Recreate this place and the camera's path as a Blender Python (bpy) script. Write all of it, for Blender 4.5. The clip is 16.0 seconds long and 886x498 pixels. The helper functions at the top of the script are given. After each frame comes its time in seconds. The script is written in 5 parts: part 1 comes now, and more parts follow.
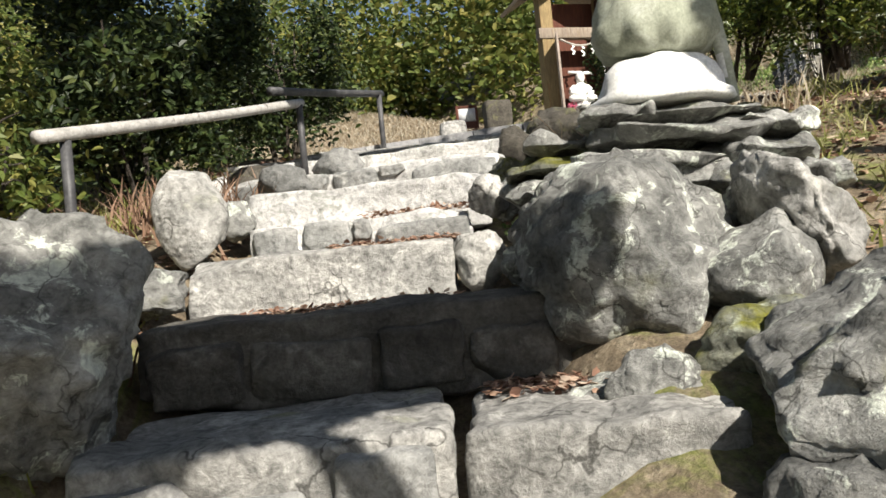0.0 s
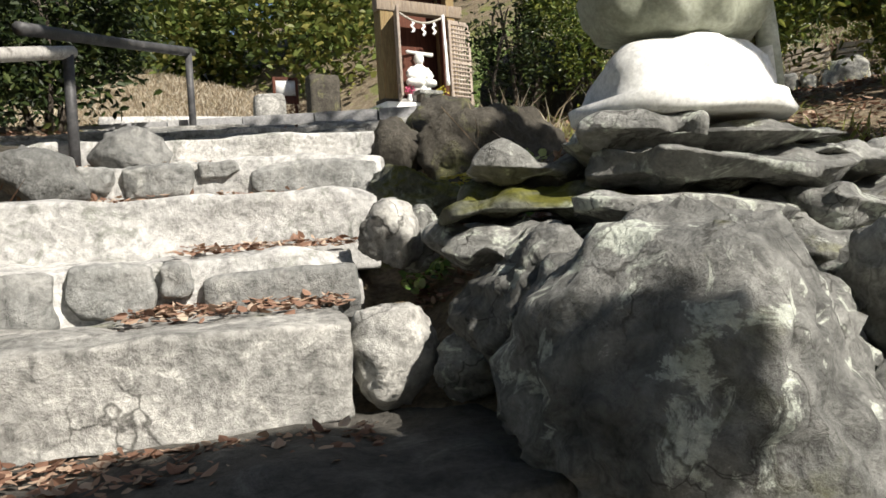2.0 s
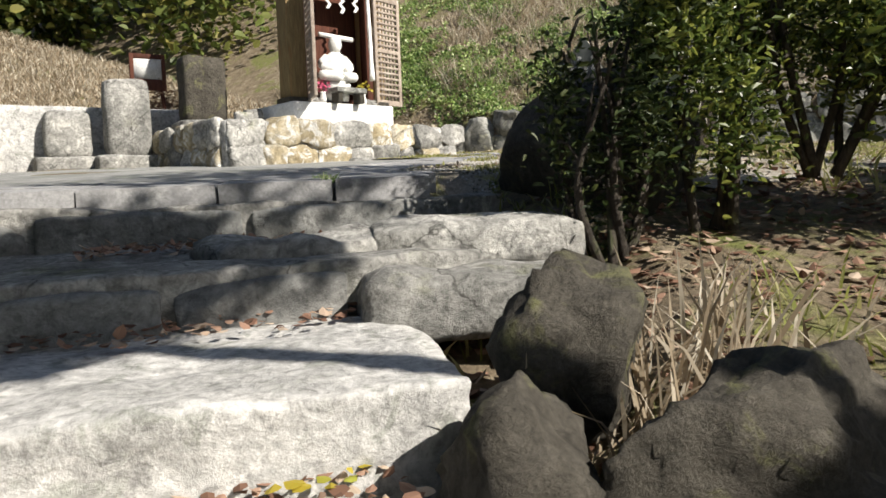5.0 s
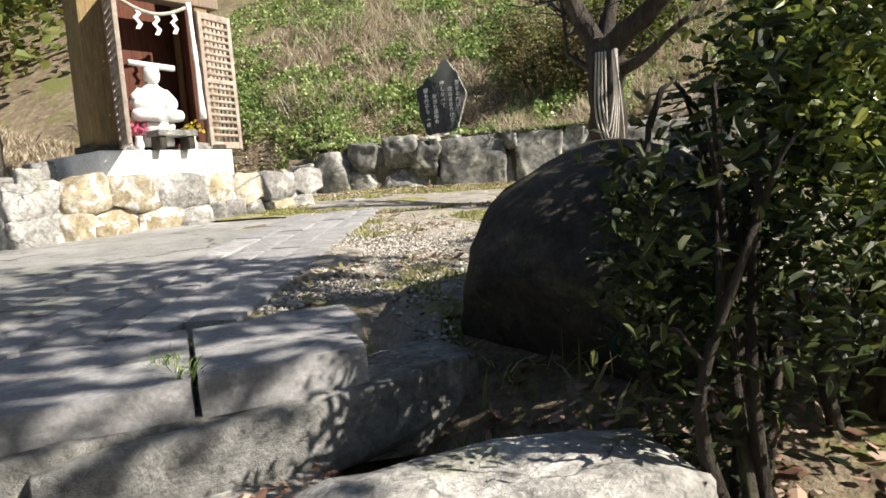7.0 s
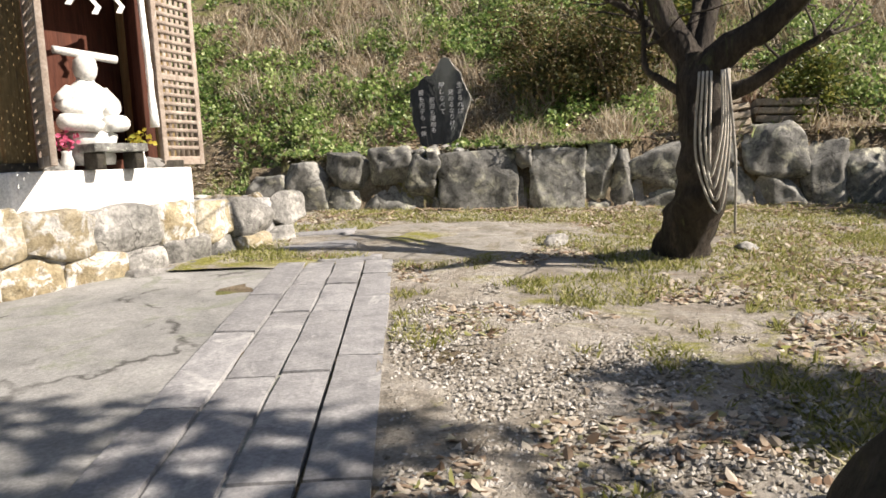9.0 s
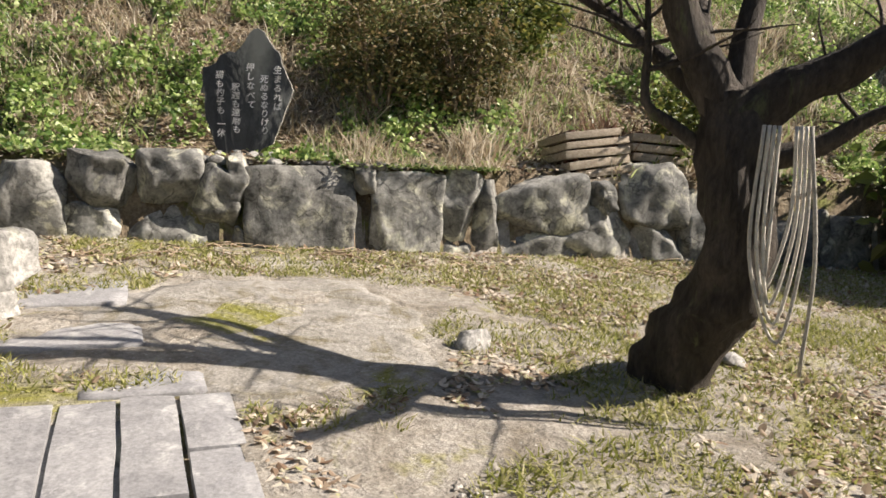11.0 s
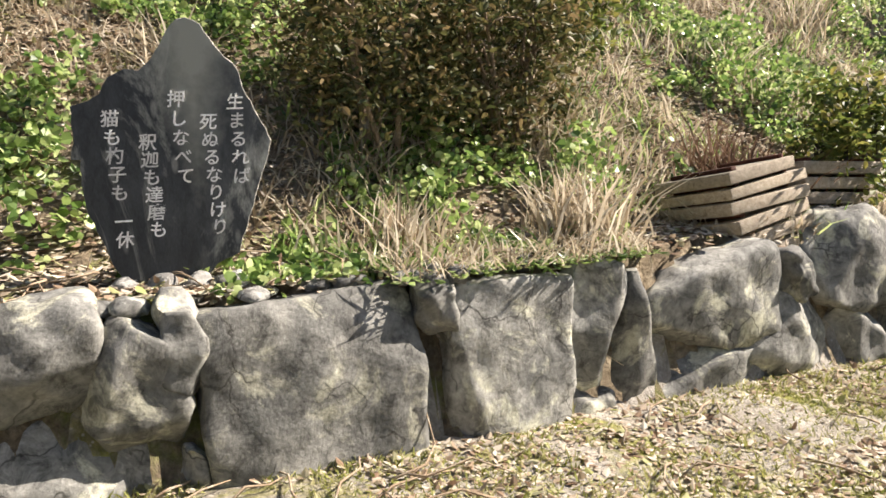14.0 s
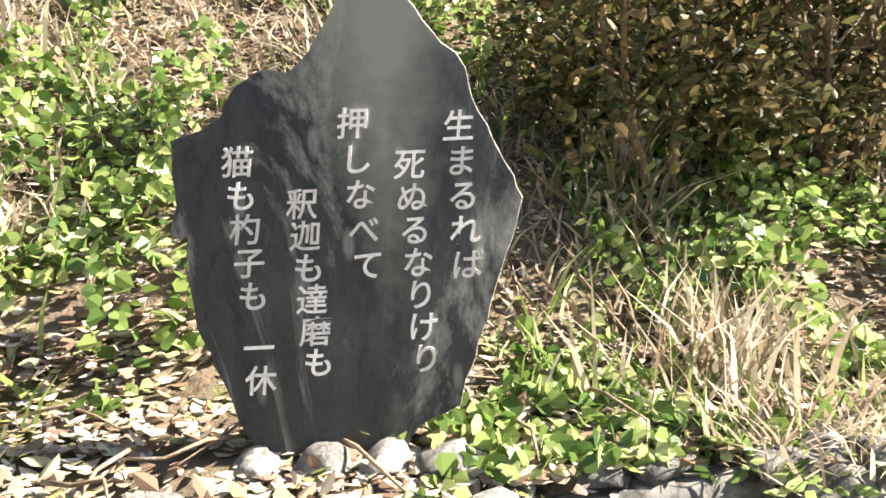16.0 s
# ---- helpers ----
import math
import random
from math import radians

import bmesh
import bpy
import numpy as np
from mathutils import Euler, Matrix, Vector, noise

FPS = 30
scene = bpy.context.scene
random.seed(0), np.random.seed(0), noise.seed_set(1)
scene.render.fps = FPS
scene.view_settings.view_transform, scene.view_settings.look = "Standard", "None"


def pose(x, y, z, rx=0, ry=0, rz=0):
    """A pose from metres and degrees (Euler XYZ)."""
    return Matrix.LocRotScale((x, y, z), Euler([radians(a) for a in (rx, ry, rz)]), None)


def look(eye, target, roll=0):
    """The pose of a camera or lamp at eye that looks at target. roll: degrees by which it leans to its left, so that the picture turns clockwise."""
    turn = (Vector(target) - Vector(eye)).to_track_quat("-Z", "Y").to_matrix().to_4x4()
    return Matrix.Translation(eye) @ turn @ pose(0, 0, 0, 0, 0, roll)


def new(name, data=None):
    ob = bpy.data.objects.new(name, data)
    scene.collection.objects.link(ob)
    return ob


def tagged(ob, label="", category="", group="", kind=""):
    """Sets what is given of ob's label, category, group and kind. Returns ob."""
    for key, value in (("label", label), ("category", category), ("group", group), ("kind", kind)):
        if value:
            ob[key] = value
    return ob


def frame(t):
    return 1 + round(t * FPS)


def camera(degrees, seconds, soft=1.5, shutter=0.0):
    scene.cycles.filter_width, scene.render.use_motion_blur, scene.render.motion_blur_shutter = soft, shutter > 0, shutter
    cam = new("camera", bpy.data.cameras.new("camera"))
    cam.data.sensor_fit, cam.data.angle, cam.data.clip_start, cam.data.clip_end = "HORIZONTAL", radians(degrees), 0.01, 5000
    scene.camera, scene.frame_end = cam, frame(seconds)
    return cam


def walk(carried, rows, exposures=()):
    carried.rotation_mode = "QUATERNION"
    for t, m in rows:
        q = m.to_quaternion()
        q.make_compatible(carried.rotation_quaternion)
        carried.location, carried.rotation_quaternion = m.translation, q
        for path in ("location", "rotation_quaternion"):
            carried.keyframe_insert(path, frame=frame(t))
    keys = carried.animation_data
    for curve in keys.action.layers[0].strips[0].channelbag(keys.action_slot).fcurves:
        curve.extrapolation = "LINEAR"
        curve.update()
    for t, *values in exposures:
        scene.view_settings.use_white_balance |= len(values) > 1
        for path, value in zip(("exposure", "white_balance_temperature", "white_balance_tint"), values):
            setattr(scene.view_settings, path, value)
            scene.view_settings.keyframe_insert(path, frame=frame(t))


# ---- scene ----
cam = camera(62.5, 16.0, soft=1.6)
U = 1.12  # metres to one unit of the plan
PATH = [
    (0, (0.200, 0.612, 1.434), (0.125, 2.609, 1.496), -5.8),
    (0.5, (0.170, 1.041, 1.426), (0.193, 3.041, 1.440), -6.5),
    (1, (0.134, 1.395, 1.500), (0.181, 3.395, 1.507), -7.8),
    (1.5, (0.008, 1.835, 1.649), (0.207, 3.825, 1.623), -2.3),
    (2, (-0.101, 2.158, 1.820), (0.369, 4.102, 1.777), -3.5),
    (2.5, (-0.212, 2.714, 1.965), (0.136, 4.683, 1.920), -4.5),
    (3, (-0.269, 3.123, 2.065), (0.212, 5.062, 1.964), -2.5),
    (3.5, (-0.285, 3.511, 2.298), (0.425, 5.377, 2.176), 0.2),
    (4, (-0.267, 4.031, 2.443), (0.460, 5.889, 2.310), -2.6),
    (4.2, (-0.244, 4.176, 2.568), (0.486, 6.030, 2.403), -1.8),
    (6.3, (0.222, 5.865, 3.085), (1.195, 7.606, 2.938), -1.8),
    (6.5, (0.223, 5.984, 3.200), (1.256, 7.688, 3.032), 2.2),
    (7, (0.308, 6.327, 3.294), (1.507, 7.919, 3.128), -4.9),
    (7.5, (0.433, 6.656, 3.496), (1.664, 8.222, 3.324), -1.0),
    (8, (0.460, 7.101, 3.524), (1.710, 8.630, 3.208), 0.3),
    (8.5, (0.526, 7.456, 3.663), (1.819, 8.958, 3.395), -1.3),
    (9, (0.753, 7.939, 3.757), (2.082, 9.417, 3.535), -2.9),
    (9.2, (0.833, 8.056, 3.772), (2.265, 9.433, 3.538), -1.7),
    (11.3, (1.967, 10.210, 4.143), (3.755, 11.064, 3.873), 1.1),
    (11.5, (2.091, 10.358, 4.163), (3.896, 11.178, 3.901), -0.1),
    (12, (2.491, 10.802, 4.248), (4.330, 11.544, 3.986), -0.1),
    (12.5, (2.858, 11.255, 4.291), (4.715, 11.946, 4.014), -0.8),
    (13, (3.183, 11.628, 4.382), (5.071, 12.233, 4.117), -0.5),
    (13.5, (3.564, 11.967, 4.441), (5.470, 12.522, 4.197), -1.9),
    (14, (3.882, 12.276, 4.446), (5.785, 12.829, 4.171), -1.9),
    (14.5, (4.245, 12.550, 4.529), (6.090, 13.217, 4.138), -3.9),
    (15, (4.683, 12.766, 4.544), (6.486, 13.565, 4.206), -3.5),
    (15.5, (4.911, 12.953, 4.585), (6.696, 13.800, 4.274), -3.7),
    (16, (5.060, 13.145, 4.601), (6.806, 14.083, 4.330), -2.5),
]
EXPOSURES = [(0.0, 0.94, 6500, 10), (1.5, 0.82, 6500, 10), (4.2, 0.62, 6500, 10), (6.3, 0.93, 6600, 11), (7.2, 1.05, 6700, 12), (8.2, 0.88, 6800, 14), (9.2, 0.84, 6850, 15), (11.3, 1.02, 6850, 15), (12.5, 1.17, 6850, 15), (13.5, 1.33, 6850, 15), (14.5, 1.55, 6850, 15), (15.4, 1.65, 6850, 15), (16.0, 2.15, 6850, 15)]
walk(cam, [(t, look(Vector(e) * U, Vector(g) * U, r)) for t, e, g, r in PATH], EXPOSURES)

# ---- light ----
SUN_FROM = Vector((0.50, -0.80, 0.0)).normalized()
SUN_ELEV = radians(38)
world = bpy.data.worlds.new("sky")
scene.world = world
world.use_nodes = True
wn = world.node_tree
sky = wn.nodes.new("ShaderNodeTexSky")
sky.sky_type = "NISHITA"
sky.sun_disc = False
sky.sun_elevation = SUN_ELEV
sky.sun_rotation = math.atan2(SUN_FROM.x, SUN_FROM.y)
wn.links.new(sky.outputs[0], wn.nodes["Background"].inputs[0])
wn.nodes["Background"].inputs[1].default_value = 0.056
sun = new("sun", bpy.data.lights.new("sun", "SUN"))
sun.data.energy = 5.0
sun.data.angle = radians(0.55)
sun.data.color = (1.0, 0.935, 0.84)
sun.matrix_world = look(SUN_FROM * 40 * math.cos(SUN_ELEV) + Vector((0, 0, 40 * math.sin(SUN_ELEV))), (0, 0, 0))

# ---- helpers of this scene ----
ORIGIN = {}
rng = np.random.default_rng(7)


def thing(name, at, label, category, group="", kind=""):
    """An Empty at a point of the plan, to hold the parts of one thing."""
    ob = new(name)
    ob.location = Vector(at) * U
    ob.empty_display_size = 0.1
    ORIGIN[ob] = Vector(at)
    return tagged(ob, label, category, group, kind)


def solid(name, verts, faces, mat, parent=None, label="", at=None, smooth=True, category="", group="", kind=""):
    """One mesh from plan coordinates, under a thing or by itself."""
    v = np.asarray(verts, float)
    if parent is not None:
        o = np.array(ORIGIN[parent])
    elif at is not None:
        o = np.array(at, float)
    else:
        o = np.array([(v[:, 0].min() + v[:, 0].max()) / 2, (v[:, 1].min() + v[:, 1].max()) / 2, v[:, 2].min()])
    me = bpy.data.meshes.new(name)
    me.from_pydata(((v - o) * U).tolist(), [], faces if isinstance(faces, list) else faces.tolist())
    for m in mat if isinstance(mat, (list, tuple)) else [mat]:
        me.materials.append(m)
    if smooth:
        me.polygons.foreach_set("use_smooth", [True] * len(me.polygons))
    me.update()
    ob = new(name, me)
    if parent is not None:
        ob.parent = parent
        ORIGIN[ob] = Vector(o)
    else:
        ob.location = Vector(o) * U
        ORIGIN[ob] = Vector(o)
    return tagged(ob, label, category, group, kind)


def data_of(bm):
    bm.verts.index_update()
    v = [tuple(x.co) for x in bm.verts]
    f = [[w.index for w in x.verts] for x in bm.faces]
    bm.free()
    return v, f


def part(name, bm, mat, parent, label="", smooth=True):
    v, f = data_of(bm)
    return solid(name, v, f, mat, parent, label, smooth=smooth)


def n3(p, s, k=0.0):
    return noise.noise(Vector((p[0] * s + k, p[1] * s - k * 1.7, p[2] * s + k * 0.6)))


def rock_bm(at, size, seed, cuts=5, rough=0.16, sub=4, turn=(0, 0, 0), ridged=0.05):
    """A weathered stone: a ball cut by random planes, then broken up at several scales."""
    r = random.Random(seed)
    bm = bmesh.new()
    big = max(size)
    if sub == 4 and big > 0.24:
        sub = 5
    bmesh.ops.create_icosphere(bm, subdivisions=sub, radius=1.0)
    planes = []
    for _ in range(cuts + 5):
        n = Vector((r.uniform(-1, 1), r.uniform(-1, 1), r.uniform(-0.9, 1))).normalized()
        planes.append((n, r.uniform(0.58, 0.88)))
    m = pose(0, 0, 0, *turn).to_3x3()
    for v in bm.verts:
        p = v.co.copy()
        for n, d in planes:
            e = p.dot(n) - d
            if e > 0:
                p -= n * e * 0.93
        nrm = p.normalized()
        q = p * (1 + rough * n3(p, 1.4, seed))
        q = Vector((q.x * size[0], q.y * size[1], q.z * size[2]))
        w = q / big
        k = Vector((seed * 1.37, seed * 0.71, -seed * 0.53))
        turb = noise.fractal(w * 2.6 + k, 0.55, 2.1, 6)
        step = noise.noise(Vector((w.x * 1.5, w.y * 1.5, w.z * 9 + turb)) + k)
        q += nrm * big * ridged * (0.85 * turb + 0.55 * abs(n3(w, 5.0, seed)) + 0.5 * step)
        v.co = m @ q + Vector(at)
    return bm


def block_bm(at, size, seed, turn=0.0, n=8, rough=0.02, round_=0.25, tip=(0, 0), cuts=0, deep=(0.92, 1.3), flat=1.0):
    """A hewn block with worn edges. at: the middle of its underside."""
    bm = bmesh.new()
    bmesh.ops.create_cube(bm, size=2.0)
    bmesh.ops.subdivide_edges(bm, edges=bm.edges[:], cuts=n, use_grid_fill=True)
    m = pose(0, 0, 0, tip[0], tip[1], turn).to_3x3()
    least = min(size) / 2
    rr = random.Random(seed)
    planes = [(Vector((rr.uniform(-1, 1), rr.uniform(-1, 1), rr.uniform(-1, 1) * flat)).normalized(), rr.uniform(*deep)) for _ in range(cuts)]
    half = Vector(size) / 2
    rad = least * round_
    for v in bm.verts:
        nrm = Vector((v.co.x ** 5, v.co.y ** 5, v.co.z ** 5))
        for a, d in planes:
            e = v.co.dot(a) - d
            if e > 0:
                v.co -= a * e * 0.95
        p = Vector((v.co.x * half.x, v.co.y * half.y, v.co.z * half.z))
        inner = Vector([max(-half[i] + rad, min(half[i] - rad, p[i])) for i in range(3)])
        d = p - inner
        if d.length > 1e-6:
            p = inner + d.normalized() * min(d.length, rad)
        if nrm.length > 0:
            nrm.normalize()
        p += nrm * rough * (1.3 * n3(p, 3.9 / max(size), seed) + 0.9 * noise.fractal(p * 5 + Vector((seed, 0, seed * 0.3)), 0.9, 2.1, 3))
        v.co = m @ p + Vector(at) + Vector((0, 0, half.z))
    return bm


def tube_bm(points, radii, sides=10, bm=None, rough=0.0, seed=0):
    bm = bm or bmesh.new()
    rings = []
    pts = [Vector(p) for p in points]
    for i, p in enumerate(pts):
        d = (pts[min(i + 1, len(pts) - 1)] - pts[max(i - 1, 0)]).normalized()
        a = d.cross(Vector((0.31, 0.52, 0.79))).normalized()
        b = d.cross(a)
        ring = []
        for k in range(sides):
            t = 2 * math.pi * k / sides
            c = radii[i] * (1 + rough * n3(p + a * math.cos(t) * 0.3 + b * math.sin(t) * 0.3, 7, seed))
            ring.append(bm.verts.new(p + (a * math.cos(t) + b * math.sin(t)) * c))
        rings.append(ring)
    for r0, r1 in zip(rings, rings[1:]):
        for k in range(sides):
            bm.faces.new((r0[k], r0[(k + 1) % sides], r1[(k + 1) % sides], r1[k]))
    bm.faces.new(rings[0][::-1])
    bm.faces.new(rings[-1])
    return bm


def smooth_line(points, steps=5):
    """A Catmull-Rom line through the points."""
    p = [Vector(q) for q in points]
    p = [p[0] * 2 - p[1]] + p + [p[-1] * 2 - p[-2]]
    out = []
    for i in range(1, len(p) - 2):
        for k in range(steps):
            t = k / steps
            out.append(0.5 * ((2 * p[i]) + (p[i + 1] - p[i - 1]) * t + (2 * p[i - 1] - 5 * p[i] + 4 * p[i + 1] - p[i + 2]) * t * t
                              + (3 * p[i] - p[i - 1] - 3 * p[i + 1] + p[i + 2]) * t ** 3))
    out.append(p[-2])
    return out


def box_bm(lo, hi, bevel=0.006, bm=None, m=None):
    bm2 = bmesh.new()
    bmesh.ops.create_cube(bm2, size=1.0)
    for v in bm2.verts:
        v.co = Vector([lo[i] + (v.co[i] + 0.5) * (hi[i] - lo[i]) for i in range(3)])
    if bevel:
        bmesh.ops.bevel(bm2, geom=bm2.edges[:], offset=bevel, segments=2, affect="EDGES", profile=0.5)
    if m is not None:
        bm2.transform(m)
    return bm2


def leaves(pos, size, up=0.3, seed=0, narrow=0.45, droop=0.15, flat=False):
    """Leaf blades, one at each place: four corners, folded along the midrib. Returns verts and faces."""
    r = np.random.default_rng(seed)
    n = len(pos)
    d = r.normal(size=(n, 3))
    d[:, 2] = d[:, 2] * (0.22 if flat else 0.6) + up
    d /= np.linalg.norm(d, axis=1)[:, None]
    w = np.cross(d, r.normal(size=(n, 3)) * (0.3 if flat else 1.0) + (np.array([0, 0, 1.0]) if flat else 0))
    w /= np.linalg.norm(w, axis=1)[:, None] + 1e-9
    nn = np.cross(d, w)
    s = (np.asarray(size) * r.uniform(0.6, 1.35, n))[:, None]
    base = pos
    low, high = pos + d * s * 0.3, pos + d * s * 0.68
    tip = pos + d * s - np.array([0, 0, 1]) * s * droop
    h = narrow * 0.5
    v = np.stack([base, low + w * s * h + nn * s * 0.1, high + w * s * h * 0.85 + nn * s * 0.08, tip, high - w * s * h * 0.85 + nn * s * 0.08, low - w * s * h + nn * s * 0.1], 1).reshape(-1, 3)
    i = np.arange(n)[:, None] * 6
    f = np.concatenate([np.hstack([i, i + 1, i + 2]), np.hstack([i, i + 2, i + 3]), np.hstack([i, i + 3, i + 4]), np.hstack([i, i + 4, i + 5])])
    return v, f


def blades(pos, height, seed=0, width=0.012, lean=0.45):
    """Grass blades: a bent strip of three triangles each."""
    r = np.random.default_rng(seed)
    n = len(pos)
    h = (np.asarray(height) * r.uniform(0.5, 1.4, n))[:, None]
    d = r.normal(size=(n, 3)) * lean
    d[:, 2] = 1
    d /= np.linalg.norm(d, axis=1)[:, None]
    t = r.uniform(0, 2 * np.pi, n)
    w = np.stack([np.cos(t), np.sin(t), 0 * t], 1) * width * r.uniform(0.6, 1.4, n)[:, None]
    bend = d.copy()
    bend[:, 2] = -0.15
    m = pos + d * h * 0.6
    tip = pos + d * h + bend * h * 0.35
    v = np.stack([pos - w, pos + w, m - w * 0.7, m + w * 0.7, tip], 1).reshape(-1, 3)
    i = np.arange(n)[:, None] * 5
    f = np.concatenate([np.hstack([i, i + 1, i + 3]), np.hstack([i, i + 3, i + 2]), np.hstack([i + 2, i + 3, i + 4])])
    return v, f


def join(*sets):
    vs, fs, k = [], [], 0
    for v, f in sets:
        vs.append(np.asarray(v, float))
        fs.append(np.asarray(f) + k)
        k += len(v)
    return np.concatenate(vs), np.concatenate(fs)


# ---- materials ----
def nodes_of(name):
    m = bpy.data.materials.new(name)
    m.use_nodes = True
    t = m.node_tree
    return m, t, t.nodes["Principled BSDF"]


def add(t, kind, **values):
    n = t.nodes.new(kind)
    for k, v in values.items():
        n.inputs[k.replace("_", " ")].default_value = v
    return n


def ramp(t, source, stops):
    n = t.nodes.new("ShaderNodeValToRGB")
    e = n.color_ramp.elements
    while len(e) < len(stops):
        e.new(0.5)
    for el, (p, c) in zip(e, stops):
        el.position = p
        el.color = (*c, 1) if len(c) == 3 else c
    t.links.new(source, n.inputs[0])
    return n.outputs[0]


def blend(t, fac, a, b):
    n = t.nodes.new("ShaderNodeMix")
    n.data_type = "RGBA"
    t.links.new(fac, n.inputs[0])
    for s, i in ((a, 6), (b, 7)):
        if isinstance(s, tuple):
            n.inputs[i].default_value = (*s, 1)
        else:
            t.links.new(s, n.inputs[i])
    return n.outputs[2]


def surface(name, tones, patch, patch_at=(0.52, 0.62), patch_scale=5.0, scale=3.0, rough=0.85, bump=0.35, grain=60.0, moss=None, moss_at=(0.55, 0.7),
            spots=None, vary=0.25, metallic=0.0, stretch=(1, 1, 1), cracks=None, rugged=0.12):
    """Stone, soil, wood: tones mixed by coarse noise, a patch colour with its own outline, fine grain, relief."""
    m, t, p = nodes_of(name)
    co = t.nodes.new("ShaderNodeTexCoord")
    geo = t.nodes.new("ShaderNodeNewGeometry")
    info = t.nodes.new("ShaderNodeObjectInfo")
    off = t.nodes.new("ShaderNodeVectorMath")
    off.operation = "MULTIPLY_ADD"
    off.inputs[1].default_value = stretch
    t.links.new(co.outputs["Object"], off.inputs[0])
    comb = t.nodes.new("ShaderNodeMath")
    comb.operation = "MULTIPLY"
    comb.inputs[1].default_value = 37.0
    t.links.new(info.outputs["Random"], comb.inputs[0])
    t.links.new(comb.outputs[0], off.inputs[2])

    def tex(s, detail=6.0, ro=0.6, dist=0.0):
        n = add(t, "ShaderNodeTexNoise", Scale=s, Detail=detail, Roughness=ro, Distortion=dist)
        t.links.new(off.outputs[0], n.inputs["Vector"])
        return n.outputs["Fac"]

    coarse, fine, pat = tex(scale, 8, 0.65, 0.4), tex(grain, 3), tex(patch_scale, 7, 0.7, 0.8)
    k = len(tones)
    col = ramp(t, coarse, [(0.3 + 0.4 * i / max(1, k - 1), c) for i, c in enumerate(tones)])
    col = blend(t, ramp(t, pat, [(patch_at[0], (0, 0, 0)), (patch_at[1], (1, 1, 1))]), col, patch)
    if spots:
        vo = add(t, "ShaderNodeTexVoronoi", Scale=spots[1])
        t.links.new(off.outputs[0], vo.inputs["Vector"])
        col = blend(t, ramp(t, vo.outputs["Distance"], [(0.1, (1, 1, 1)), (0.2, (0, 0, 0))]), col, spots[0])
    if cracks:
        wob = add(t, "ShaderNodeTexNoise", Scale=5.0, Detail=4.0)
        t.links.new(off.outputs[0], wob.inputs["Vector"])
        sh_ = t.nodes.new("ShaderNodeVectorMath")
        sh_.operation = "MULTIPLY_ADD"
        sh_.inputs[1].default_value = (0.35, 0.35, 0.35)
        t.links.new(wob.outputs["Color"], sh_.inputs[0])
        t.links.new(off.outputs[0], sh_.inputs[2])
        ve = add(t, "ShaderNodeTexVoronoi", Scale=cracks)
        ve.feature = "DISTANCE_TO_EDGE"
        t.links.new(sh_.outputs[0], ve.inputs["Vector"])
        mk = t.nodes.new("ShaderNodeMath")
        mk.operation = "MULTIPLY"
        t.links.new(ramp(t, ve.outputs["Distance"], [(0.004, (0.75, 0.75, 0.75)), (0.018, (0, 0, 0))]), mk.inputs[0])
        t.links.new(ramp(t, tex(2.7, 3), [(0.45, (0, 0, 0)), (0.55, (1, 1, 1))]), mk.inputs[1])
        col = blend(t, mk.outputs[0], col, (0.05, 0.048, 0.042))
    if moss:
        sep = t.nodes.new("ShaderNodeSeparateXYZ")
        t.links.new(geo.outputs["Normal"], sep.inputs[0])
        mul = t.nodes.new("ShaderNodeMath")
        mul.operation = "MULTIPLY"
        lift = ramp(t, sep.outputs["Z"], [(0.1, (0.2, 0.2, 0.2)), (0.8, (1, 1, 1))])
        t.links.new(lift, mul.inputs[0])
        t.links.new(ramp(t, tex(2.3, 6, 0.6), [(moss_at[0], (0, 0, 0)), (moss_at[1], (1, 1, 1))]), mul.inputs[1])
        col = blend(t, mul.outputs[0], col, moss)
    gr = ramp(t, fine, [(0.3, (0.80, 0.80, 0.80)), (0.72, (1.16, 1.16, 1.16))])
    md = ramp(t, tex(scale * 4.5, 5, 0.75, 0.6), [(0.34, (1 - rugged, 1 - rugged, 1 - rugged)), (0.5, (1, 1, 1)), (0.66, (1 + rugged * 0.6, 1 + rugged * 0.6, 1 + rugged * 0.6))])
    for tone in (md, gr):
        mm = t.nodes.new("ShaderNodeMix")
        mm.data_type, mm.blend_type = "RGBA", "MULTIPLY"
        mm.inputs[0].default_value = 1.0
        t.links.new(col, mm.inputs[6])
        t.links.new(tone, mm.inputs[7])
        col = mm.outputs[2]
    hs = t.nodes.new("ShaderNodeHueSaturation")
    mr = add(t, "ShaderNodeMapRange", To_Min=1 - vary, To_Max=1 + vary)
    t.links.new(info.outputs["Random"], mr.inputs[0])
    t.links.new(mr.outputs[0], hs.inputs["Value"])
    t.links.new(mm.outputs[2], hs.inputs["Color"])
    t.links.new(hs.outputs[0], p.inputs["Base Color"])
    p.inputs["Roughness"].default_value = rough
    p.inputs["Metallic"].default_value = metallic
    p.inputs["Specular IOR Level"].default_value = 0.3
    b1 = add(t, "ShaderNodeBump", Strength=bump, Distance=0.05)
    b2 = add(t, "ShaderNodeBump", Strength=bump * 0.3, Distance=0.006)
    t.links.new(tex(scale * 4, 8, 0.7), b1.inputs["Height"])
    t.links.new(fine, b2.inputs["Height"])
    t.links.new(b1.outputs[0], b2.inputs["Normal"])
    t.links.new(b2.outputs[0], p.inputs["Normal"])
    return m


